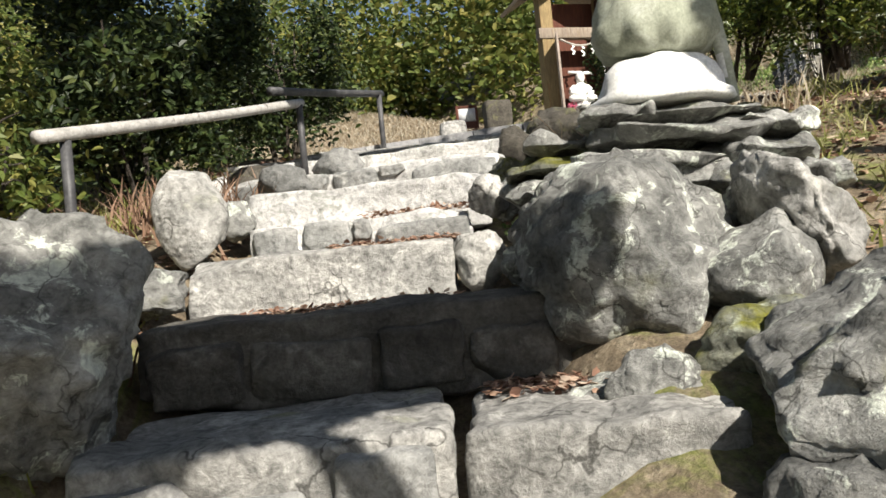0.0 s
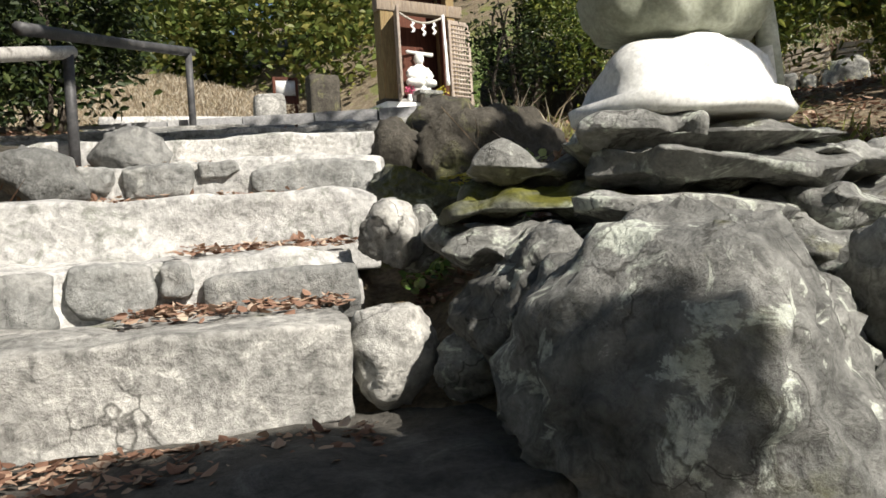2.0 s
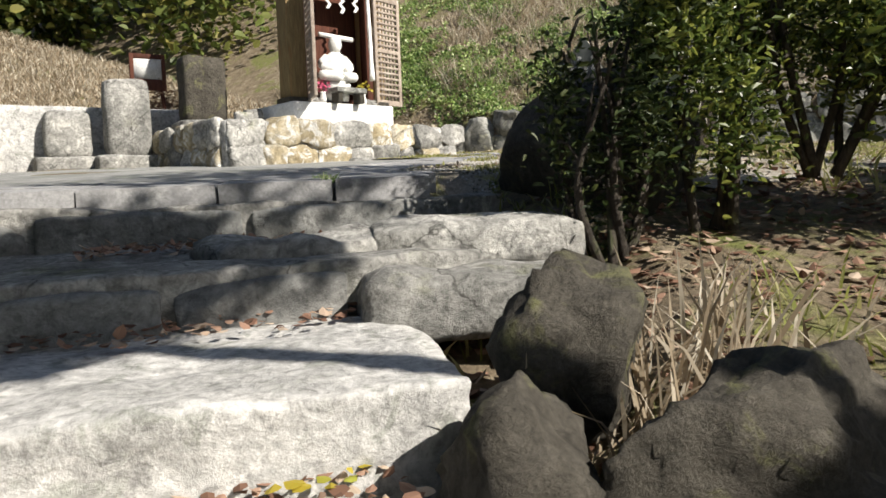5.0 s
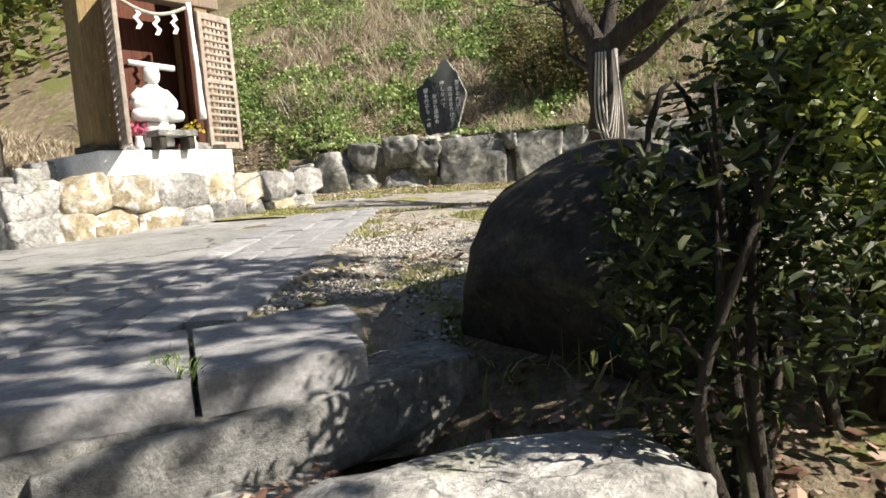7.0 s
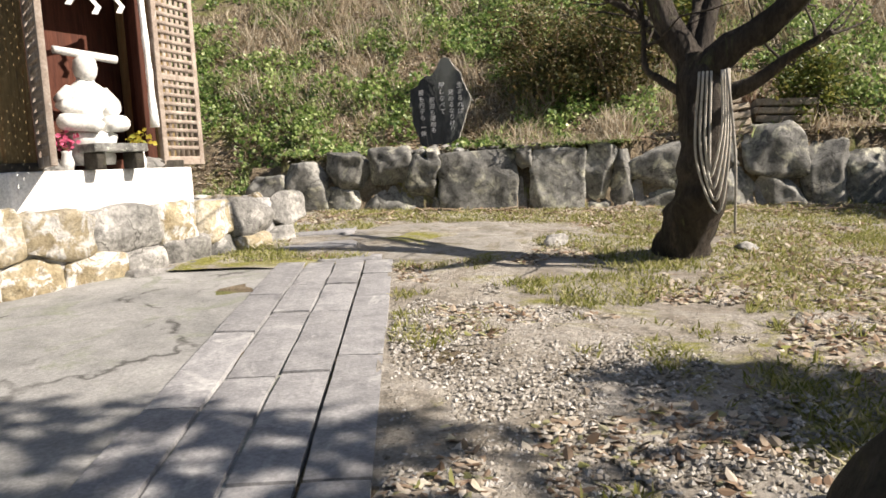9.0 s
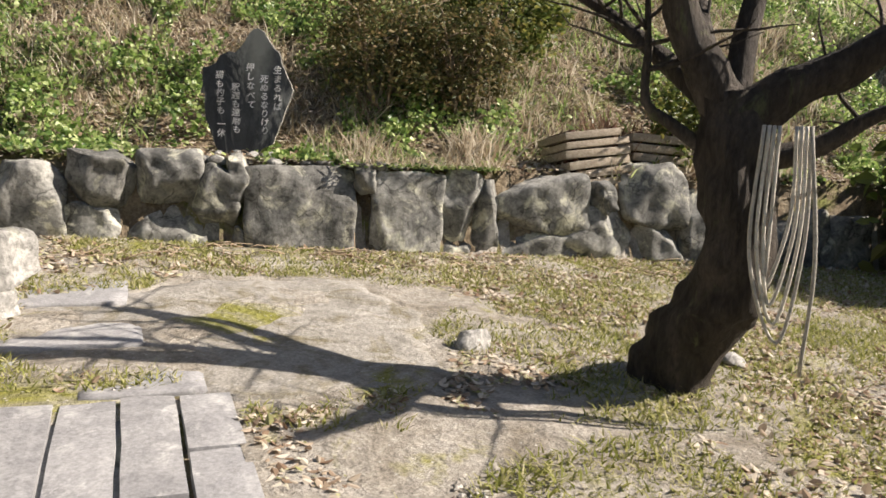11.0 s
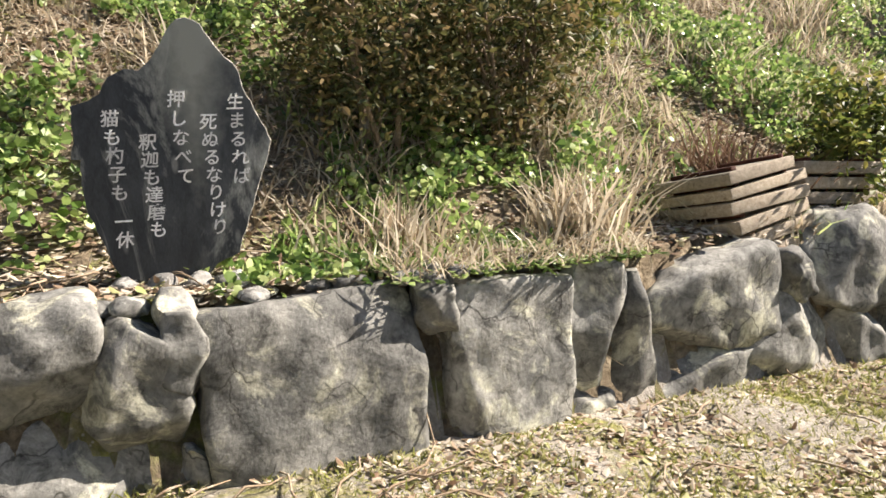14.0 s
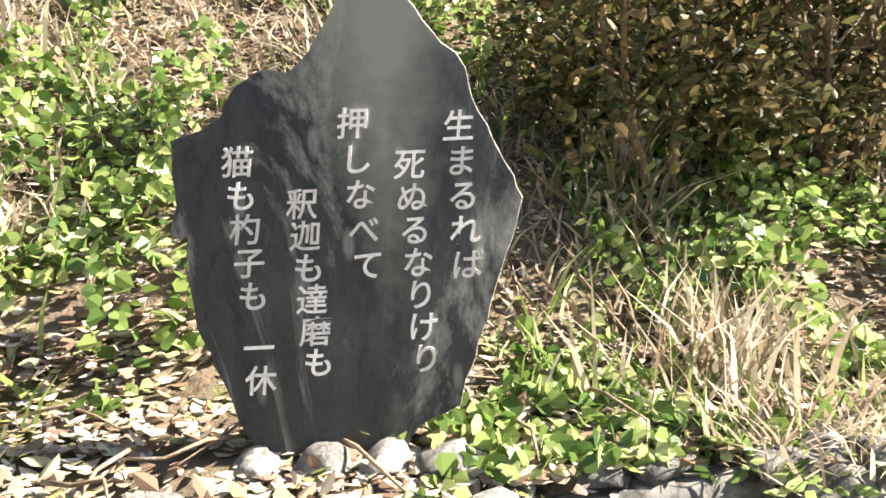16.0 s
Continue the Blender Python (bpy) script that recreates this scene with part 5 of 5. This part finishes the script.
bush("shrub", (-4.6, 6.0, gz(-4.6, 6.0)), (1.2, 1.2, 1.3), 8000, 0.09, LEAF_MID, 35, "large shrub on the bank")
bush("shrub", (-5.5, 9.5, gz(-5.5, 9.5)), (1.4, 1.4, 1.6), 9000, 0.10, LEAF_MID, 36, "large brownish-green shrub behind the bank")
# on the bank
bush("shrub", (8.35, 13.15, gz(8.35, 13.15)), (0.60, 0.55, 0.60), 5000, 0.050, LEAF_BROWN, 46, "dark shrub with reddish-brown twigs high on the bank", bark=TWIG, group="shrubs on the bank")
bush("shrub", (7.85, 13.75, gz(7.85, 13.75)), (0.75, 0.65, 0.62), 7000, 0.050, LEAF_BROWN, 41, "spreading shrub with reddish-brown twigs on the bank", bark=TWIG, group="shrubs on the bank")
bush("shrub", (9.2, 13.2, gz(9.2, 13.2)), (0.7, 0.7, 0.6), 5000, 0.07, LEAF_MID, 42, "green shrub high on the bank", group="shrubs on the bank")
bush("shrub", (8.9, 11.2, gz(8.9, 11.2)), (0.4, 0.4, 0.4), 2500, 0.06, LEAF_MID, 43, "blue-green bushy plant above the wall", group="shrubs on the bank")


def scatter(name, x0, x1, y0, y1, n, keep, seed):
    r = np.random.default_rng(seed)
    x, y = r.uniform(x0, x1, n), r.uniform(y0, y1, n)
    k = keep(x, y)
    return x[k], y[k]


def clumpy(x, y, s, k, at):
    return dimple(x, y, s, k) > at


def on_bank(x, y):
    q, s = behind(x, y), along(x, y)
    return (q > 0.14) & (q < 9) & (s > -7) & (s < 11) & ~((s < 6.9) & (q < 0.14))


# weeds on the bank: leafy plants and dry blades
x, y = scatter("a", 3.0, 15.5, 7.0, 21.0, 300000, lambda a, b: on_bank(a, b) & (behind(a, b) < 4.0 + 6 * np.random.default_rng(1).random(len(a)) ** 3), 51)
k = (dimple(x, y, 1.1, 5) + 0.5 * dimple(x, y, 4.5, 15) > -0.06) & (np.hypot(x - 7.0, y - 13.35) > 0.22 + 0.2 * dimple(x, y, 3, 2)) & (np.hypot(x - 7.7, y - 12.9) > 0.28)
hump = np.clip(0.09 + 0.55 * dimple(x[k], y[k], 2.3, 41) + 0.25 * dimple(x[k], y[k], 6.0, 43), 0.04, 0.5) * ease(0.2, 0.8, behind(x[k], y[k])) + 0.03
v, f = leaves(on_ground(x[k], y[k], 0.01) + np.array([0, 0, 1]) * (hump * np.random.default_rng(2).random(k.sum()) ** 0.6)[:, None], 0.045, 0.30, 52, 0.95)
solid("bank_weeds", v, f, WEED, at=(7, 14, 4), label="low leafy green weeds covering the bank", category="weeds", kind="stuff", smooth=False)
x, y = scatter("b", 3.0, 15.5, 7.0, 21.0, 105000, lambda a, b: on_bank(a, b) & clumpy(a, b, 0.9, 12, -0.04) & (np.hypot(a - 5.95, b - 13.85) > 0.75), 53)
v, f = blades(on_ground(x, y, -0.01), 0.12 + (0.15 + 0.3 * ease(0.8, 2.0, behind(x, y))) * np.clip(dimple(x, y, 1.7, 47) + 0.1, 0, 0.6) / 0.6, 54, 0.007, 0.55)
solid("bank_grass", v, f, DRY, at=(7, 14, 4), label="straw-coloured dry grass on the bank", category="grass", kind="stuff", smooth=False)
x, y = scatter("c", 3.0, 15.5, 7.0, 21.0, 45000, lambda a, b: on_bank(a, b) & clumpy(a, b, 1.0, 25, 0.0) & (np.hypot(a - 5.95, b - 13.85) > 0.75), 55)
v, f = blades(on_ground(x, y, -0.01), 0.17, 56, 0.008, 0.6)
solid("bank_green_grass", v, f, WEED, at=(7, 14, 4), label="green grass tufts on the bank", category="grass", kind="stuff", smooth=False)


x, y = scatter("j", 3.0, 13.0, 9.0, 19.0, 110000, lambda a, b: on_bank(a, b) & (behind(a, b) < 4.5), 57)
v, f = leaves(on_ground(x, y, 0.02), 0.05, 0.04, 58, 0.5, 0.0, True)
solid("bank_litter", v, f, STRAW, at=(7, 14, 4), label="dead leaves and straw between the weeds of the bank", category="leaves", kind="stuff", smooth=False)


# grass on the terrace
def on_lawn(x, y):
    s = (x - 1.42) * 0.771 - (y - 8.95) * 0.637
    u = (x - 1.42) * 0.637 + (y - 8.95) * 0.771
    return (behind(x, y) < 0.0) & (y > 7.9) & ((s > 0.02) | ((u > 3.85) & (s > -1.3))) & ~((y < 8.7) & (x < 1.7)) & (np.hypot(x - 2.25, y - 8.03) > 0.5)


def off_pad(x, y):
    return np.vectorize(pad_edge)(x, y) > 0.10 * dimple(x, y, 4, 8)


x, y = scatter("d", 1.4, 10.0, 6.5, 14.6, 260000, lambda a, b: on_lawn(a, b) & off_pad(a, b) & (dimple(a, b, 1.5, 31) + 0.5 * dimple(a, b, 6, 2) > 0.12 - 0.09 * (a - 2)), 61)
v, f = blades(on_ground(x, y, 0.015), 0.05, 62, 0.005, 0.9)
solid("lawn_grass", v, f, GRASS, at=(4, 11, 3), label="short yellow-green mossy grass on the terrace", category="grass", kind="stuff", smooth=False)
x, y = scatter("e", 1.2, 10.0, 6.5, 14.8, 130000, lambda a, b: on_lawn(a, b) & off_pad(a, b) & (dimple(a, b, 1.3, 44) + 0.7 * dimple(a, b, 5, 3) + 0.45 * (behind(a, b) > -0.9) + 0.25 * ease(0.9, 2.2, (a - 1.42) * 0.771 - (b - 8.95) * 0.637) > 0.16), 63)
v, f = leaves(on_ground(x, y, 0.034), 0.040, 0.0, 64, 0.6, 0.0, True)
solid("lawn_litter", v, f, STRAW, at=(4, 11, 3), label="scattered brown dead leaves on the grass", category="leaves", kind="stuff", smooth=False)

def pebbles(pos, size, seed):
    """Small flattened stones of eight faces each."""
    r = np.random.default_rng(seed)
    n = len(pos)
    a = r.uniform(0, np.pi, n)
    s = (np.asarray(size) * r.uniform(0.5, 1.5, n))[:, None]
    u = np.stack([np.cos(a), np.sin(a), 0.2 * r.normal(size=n)], 1) * s
    w = np.stack([-np.sin(a), np.cos(a), 0.2 * r.normal(size=n)], 1) * s * r.uniform(0.5, 1.0, n)[:, None]
    h = np.array([0, 0, 1.0]) * s * r.uniform(0.35, 0.8, n)[:, None]
    v = np.stack([pos + u, pos + w, pos - u, pos - w, pos + h, pos - h], 1).reshape(-1, 3)
    i = np.arange(n)[:, None] * 6
    f = np.concatenate([np.hstack([i + p, i + (p + 1) % 4, i + 4]) for p in range(4)] + [np.hstack([i + (p + 1) % 4, i + p, i + 5]) for p in range(4)])
    return v, f


x, y = scatter("p", 1.3, 6.5, 7.8, 12.8, 60000, lambda a, b: on_lawn(a, b) & off_pad(a, b) & (dimple(a, b, 1.2, 61) + 0.6 * dimple(a, b, 4, 63) + 0.7 * ease(1.9, 0.3, (a - 1.42) * 0.771 - (b - 8.95) * 0.637) - 0.8 * ease(2.2, 3.4, (a - 1.42) * 0.637 + (b - 8.95) * 0.771) > 0.22), 65)
v, f = pebbles(on_ground(x, y, 0.03), 0.0105, 66)
solid("gravel", v, f, PEBBLE, at=(3, 10, 3), label="loose pale pebbles on the earth beside the path", category="gravel", kind="stuff", smooth=False)

# slopes beside the stairs
def beside(x, y):
    return (((x > 0.75) | (x < -1.25)) & (y > 1.5) & (y < 8.0) & ~((x < 1.9) & (x > 0) & (y < 4.6)))


x, y = scatter("f", -6.0, 7.0, 1.5, 8.0, 26000, lambda a, b: beside(a, b), 71)
v, f = leaves(on_ground(x, y, 0.02), 0.055, 0.02, 72, 0.6, 0.0, True)
solid("slope_litter", v, f, DEAD, at=(0, 5, 2), label="brown dead leaves and debris on the slope", category="leaves", kind="stuff", smooth=False)
x, y = scatter("g", -6.0, 7.5, 1.5, 8.6, 22000, lambda a, b: beside(a, b) & clumpy(a, b, 1.1, 9, 0.05), 73)
v, f = blades(on_ground(x, y, -0.01), 0.16, 74, 0.007, 0.6)
solid("slope_grass", v, f, GRASS, at=(0, 5, 2), label="thin yellow-green grass on the slope", category="grass", kind="stuff", smooth=False)


def dry_stalks(at, n, height, spread, seed, label, mat=DRY, width=0.007):
    r = np.random.default_rng(seed)
    xy = r.normal(size=(n, 2)) * spread + np.array(at)
    v, f = blades(on_ground(xy[:, 0], xy[:, 1], -0.02), height, seed + 1, width, 0.35)
    solid("dry_stalks", v, f, mat, at=(at[0], at[1], gz(*at)), label=label, category="dry plant", kind="stuff", smooth=False)


dry_stalks((1.25, 6.25), 160, 0.30, (0.25, 0.10), 81, "cut pale dry stalks above a dark rock")
dry_stalks((2.35, 5.9), 120, 0.34, (0.22, 0.12), 82, "tuft of pale dry stalks on the slope")
dry_stalks((-1.75, 3.6), 420, 0.28, (0.20, 0.22), 83, "tangle of reddish-brown dry fern", REDTWIG, 0.010)
dry_stalks((-1.75, 5.6), 420, 0.28, (0.35, 0.25), 84, "brown dry fern beside the rail", REDTWIG, 0.010)
dry_stalks((7.0, 13.40), 200, 0.26, (0.16, 0.14), 85, "tuft of pale broken stalks beside the stele", DRY, 0.008)
x, y = scatter("t", 0.83, 0.91, 8.16, 8.42, 160, lambda a, b: a > 0, 121)
v, f = blades(np.stack([x, y, terrace(x, y) + 0.02], 1), 0.05, 122, 0.003, 0.8)
solid("grass_tuft", v, f, WEED, at=(0.87, 8.29, 2.87), label="small green grass tuft in a joint of the paving", category="grass", kind="stuff", smooth=False)


def wall_top_plants():
    r = np.random.default_rng(91)
    s, q = r.uniform(2.45, 3.75, 1500), r.uniform(-0.02, 0.34, 1500)
    xy = np.array(WALL_A) + s[:, None] * np.array(WALL_D) + q[:, None] * np.array(WALL_N)
    pos = np.column_stack([xy, 3.93 + 0.03 * r.random(1500)])
    v, f = leaves(pos[:900], 0.042, 0.03, 92, 0.5, 0.0, True)
    solid("weeds", v, f, WEED, at=(6.6, 13.2, 3.93), label="green weeds along the top of the wall", category="weeds", kind="stuff", smooth=False)
    v, f = blades(pos[900:], 0.13, 93, 0.005, 0.9)
    solid("dry_stalks", v, f, DRY, at=(6.6, 13.2, 3.93), label="bleached straw along the top of the wall", category="dry plant", kind="stuff", smooth=False)


wall_top_plants()
dry_stalks((7.62, 12.64), 320, 0.36, (0.14, 0.12), 86, "tall brown dry tuft behind the boards", DRY, 0.008)
dry_stalks((8.8, 11.75), 320, 0.42, (0.16, 0.14), 87, "reddish dry tuft on the bank", REDTWIG, 0.008)


# leaves lying on the treads
def tread_leaves(n, x0, x1, y0, y1, z, seed, mat=DEAD, size=0.038):
    n = int(n * 3.8)
    r = np.random.default_rng(seed)
    p = np.stack([r.uniform(x0, x1, n), y0 + (y1 - y0) * (1 - r.random(n) ** 2), z + r.uniform(0.004, 0.03, n)], 1)
    return leaves(p, size, 0.0, seed, 0.65, 0.0, True)


sets = [tread_leaves(130, -0.9, 0.15, 3.75, 4.06, 1.31, 1), tread_leaves(120, -0.55, 0.15, 4.42, 4.72, 1.61, 2), tread_leaves(70, -0.4, 0.25, 4.80, 5.0, 1.80, 3), tread_leaves(90, -0.9, 0.1, 5.45, 5.75, 2.03, 4),
        tread_leaves(140, -1.4, 0.45, 6.0, 6.3, 2.23, 5), tread_leaves(110, -1.2, 0.8, 6.85, 7.15, 2.43, 6), tread_leaves(160, 0.2, 0.9, 3.15, 3.4, 0.98, 7), tread_leaves(120, -0.2, 1.1, 7.5, 7.9, 2.62, 8)]
v, f = join(*sets)
solid("stair_leaves", v, f, DEAD, at=(0, 5, 1.5), label="reddish-brown fallen leaves drifted on the steps", category="leaves", kind="stuff", smooth=False)
v, f = join(tread_leaves(10, -0.6, 0.4, 6.1, 6.2, 2.24, 11, size=0.04), tread_leaves(12, 0.7, 1.1, 5.2, 5.45, 2.05, 12, size=0.05))
solid("yellow_leaves", v, f, YELLOW, at=(0, 6, 2), label="a few bright yellow fallen leaves", category="leaves", kind="stuff", smooth=False)

# distant woods round the place
def woods(name, x0, x1, y0, y1, n, count, h, size, mat, seed, label):
    r = np.random.default_rng(seed)
    cx, cy = r.uniform(x0, x1, count), r.uniform(y0, y1, count)
    ch = r.uniform(0.5, 1.0, count) * h
    which = r.integers(0, count, n)
    d = r.normal(size=(n, 3))
    d /= np.linalg.norm(d, axis=1)[:, None]
    rad = r.uniform(0.5, 1.0, n)[:, None] * np.stack([ch * 0.42, ch * 0.42, ch * 0.5], 1)[which]
    base = land(cx, cy)
    pos = np.stack([cx[which], cy[which], base[which] + ch[which] * 0.55], 1) + d * rad * (1 + 0.25 * r.normal(size=(n, 1)))
    pos[:, 2] = np.maximum(pos[:, 2], land(pos[:, 0], pos[:, 1]) + 0.05)
    v, f = leaves(pos, size, 0.2, seed, 0.6)
    solid(name, v, f, mat, at=((x0 + x1) / 2, (y0 + y1) / 2, 3), label=label, category="woods", kind="stuff", smooth=False)


woods("woods", -16, -6, 8, 24, 26000, 14, 5.0, 0.22, LEAF_MID, 91, "mixed green and brown woods beyond the stairs")
woods("woods", 9.5, 17, 5.0, 10.5, 16000, 8, 2.2, 0.15, LEAF_MID, 92, "shrubby growth on the slope beyond the terrace")
woods("woods", -9, 16, 23, 34, 60000, 34, 8.0, 0.26, LEAF_MID, 93, "woods above the bank")
x, y = scatter("h", -7.5, 3.2, 16.0, 28.0, 90000, lambda a, b: behind(a, b) < 0, 95)
v, f = blades(on_ground(x, y, -0.01), 0.16, 96, 0.012, 0.6)
solid("field_grass", v, f, DRY, at=(-2, 16, 3), label="straw-yellow grass of the sloping field", category="grass", kind="stuff", smooth=False)

# unseen trees added behind and beside the stairs: only their shade falls into the walk
def shade_tree(at, crown, radii, n, leaf, seed, label, lobes=()):
    t = thing("tree", (at[0], at[1], gz(*at)), label, "tree", "evergreens behind the stairs")
    b0 = Vector((at[0], at[1], gz(*at) - 0.1))
    c = Vector(crown)
    l = smooth_line([b0, b0 + Vector((0.0, 0.0, (c.z - b0.z) * 0.5)), c], 6)
    part("trunk", tube_bm(l, [0.10 - 0.05 * i / len(l) for i in range(len(l))], 12, None, 0.2, seed), BARK, t)
    r = np.random.default_rng(seed)
    d = r.normal(size=(n, 3))
    d /= np.linalg.norm(d, ord=4, axis=1)[:, None]
    side = Vector((SUN_FROM.y, -SUN_FROM.x, 0))
    lob = 1 + 0.16 * np.array([noise.noise(Vector(q) * 2.2 + Vector((seed, 0, 0))) for q in d.tolist()])
    k = (r.random(n) ** 0.33 * lob)[:, None]
    pos = np.array(c) + k * (d[:, :1] * np.array(side) * radii[0] + d[:, 1:2] * np.array(SUN_FROM) * radii[1] + d[:, 2:] * np.array([0, 0, 1]) * radii[2])
    for at_, size_, n_ in lobes:
        q = r.normal(size=(n_, 3))
        q *= (r.random(n_) ** 0.33 / np.linalg.norm(q, axis=1))[:, None]
        pos = np.concatenate([pos, np.array(at_) + q * size_])
    v, f = leaves(pos, leaf, 0.1, seed, 0.6)
    solid("crown", v, f, LEAF_DARK, t, smooth=False, kind="stuff")


# Added crowns, set back along the sun's direction; the lobes shape the shadow outline.
shade_tree((1.87, -0.02), (1.393, -0.325, 4.35), (1.318, 0.26, 0.44), 15000, 0.13, 5, "unseen dense low evergreen added to shade the lowest steps", (((2.22, 0.28, 4.22), (0.24, 0.16, 0.38), 3800), ((0.86, -0.91, 4.60), (0.38, 0.28, 0.36), 3800)))
shade_tree((4.4, 1.3), (3.66, 1.5, 5.4), (0.60, 0.5, 0.55), 2600, 0.16, 6, "unseen evergreen added to shade the hollow beside the stairs")
shade_tree((4.5, 5.3), (3.55, 5.05, 6.9), (1.3, 1.3, 0.9), 2100, 0.12, 7, "unseen loose evergreen added to dapple the forecourt")
shade_tree((4.3, 2.2), (1.85, 3.55, 6.06), (1.12, 0.5, 0.42), 11000, 0.12, 8, "unseen evergreen added to shade the upper steps")
shade_tree((5.9, 5.2), (5.2, 5.5, 6.1), (0.4, 0.4, 0.35), 900, 0.10, 9, "unseen small evergreen added to shade the grass")
bush("shrub", (0.75, 15.6, gz(0.75, 15.6)), (0.6, 0.5, 0.6), 3000, 0.08, REDTWIG, 45, "reddish-brown bare twiggy shrub beside the shrine", bark=TWIG, narrow=0.12)
bush("shrub", (-3.6, 12.5, gz(-3.6, 12.5)), (1.2, 1.0, 1.5), 9000, 0.09, CONIFER_SHADE, 46, "tall dark evergreen beyond the forecourt")

# litter on top of the wall and round the stele
x, y = scatter("i", 4.5, 10.0, 9.5, 15.5, 60000, lambda a, b: (behind(a, b) > 0.06) & (behind(a, b) < 0.95) & (dimple(a, b, 2.0, 17) + 0.7 * dimple(a, b, 7, 6) > -0.05), 101)
v, f = leaves(on_ground(x, y, 0.025), 0.042, 0.02, 102, 0.6, 0.0, True)
solid("wall_litter", v, f, STRAW, at=(7, 13, 4), label="pale dead leaves and bits of straw along the wall top", category="leaves", kind="stuff", smooth=False)


def fallen_twigs():
    """Thin broken twigs lying along the foot and the top of the wall."""
    r = random.Random(21)
    bm = bmesh.new()
    for k in range(90):
        s_, q = r.uniform(0.3, 5.6), (r.uniform(-0.75, -0.06) if k < 60 else r.uniform(0.3, 0.9))
        p = WALL_A + WALL_D * s_ + WALL_N * q
        a, w = r.uniform(0, math.tau), r.uniform(0.05, 0.16)
        pts = []
        for i in range(4):
            x_, y_ = p.x + math.cos(a) * w * i, p.y + math.sin(a) * w * i
            a += r.uniform(-0.5, 0.5)
            pts.append((x_, y_, gz(x_, y_) + 0.045 + r.uniform(0, 0.04) * (i in (1, 2))))
        tube_bm(pts, [0.006, 0.005, 0.004, 0.002], 5, bm)
    v, f = data_of(bm)
    solid("twigs", v, f, TWIG, at=(7, 12.9, 3.3), label="broken dry twigs lying along the stone wall", category="twigs", kind="stuff")


fallen_twigs()


def sapling():
    s = thing("sapling", (1.02, 5.28, 1.95), "thin bare reddish sapling in the hollow beside the stairs", "sapling")
    part("stem", tube_bm(smooth_line([(1.04, 5.26, 1.86), (0.96, 5.30, 2.05), (0.85, 5.36, 2.22), (0.72, 5.42, 2.40)]), [0.007, 0.007, 0.0065, 0.006, 0.006, 0.0055, 0.005, 0.005, 0.0045, 0.004, 0.004, 0.0035, 0.003, 0.003, 0.0025, 0.002], 6), TWIG, s)
    for a, b, c in (((0.96, 5.30, 2.05), (1.02, 5.28, 2.10), (1.07, 5.26, 2.15)), ((0.95, 5.31, 2.07), (0.96, 5.30, 2.13), (0.95, 5.31, 2.20)), ((1.06, 5.26, 2.14), (1.0, 5.3, 2.2), (0.93, 5.33, 2.27)), ((0.86, 5.36, 2.20), (0.87, 5.35, 2.28), (0.86, 5.36, 2.33))):
        part("twig", tube_bm([a, b, c], [0.004, 0.0035, 0.002], 6), TWIG, s)


sapling()
# Unseen evergreens, added to cut the sky light round the lower stairs.
shade_tree((-3.3, 3.4), (-1.7, 3.6, 6.8), (2.2, 2.2, 0.9), 6000, 0.2, 15, "unseen tall evergreen added over the stairs to block sky light")
shade_tree((-3.6, 0.2), (-2.8, 0.4, 4.6), (1.7, 1.7, 1.8), 6000, 0.2, 16, "unseen dense evergreen added at the foot of the stairs to block sky light")
shade_tree((-2.2, -3.4), (-2.0, -3.2, 4.0), (2.2, 1.6, 2.2), 6000, 0.2, 17, "unseen dense evergreen added behind the foot of the stairs to block sky light")

# small plants and leaves in the hollow beside the stairs
x, y = scatter("k", 0.42, 1.5, 4.75, 5.75, 1500, lambda a, b: a > 0.40 + 0.35 * (5.75 - b) * 0.2, 111)
v, f = leaves(on_ground(x, y, 0.03), 0.05, 0.03, 112, 0.6, 0.0, True)
solid("hollow_litter", v, f, DEAD, at=(0.9, 5.2, 2.0), label="brown leaves drifted into the hollow beside the steps", category="leaves", kind="stuff", smooth=False)
x, y = scatter("l", 0.42, 1.2, 4.75, 5.7, 1600, lambda a, b: dimple(a, b, 3.5, 7) > 0.05, 113)
v, f = leaves(on_ground(x, y, 0.03) + np.array([0, 0, 1]) * np.random.default_rng(4).uniform(0, 0.08, len(x))[:, None], 0.04, 0.3, 114, 0.8)
solid("hollow_weeds", v, f, WEED, at=(0.8, 5.2, 2.0), label="small green weeds in the hollow beside the steps", category="weeds", kind="stuff", smooth=False)
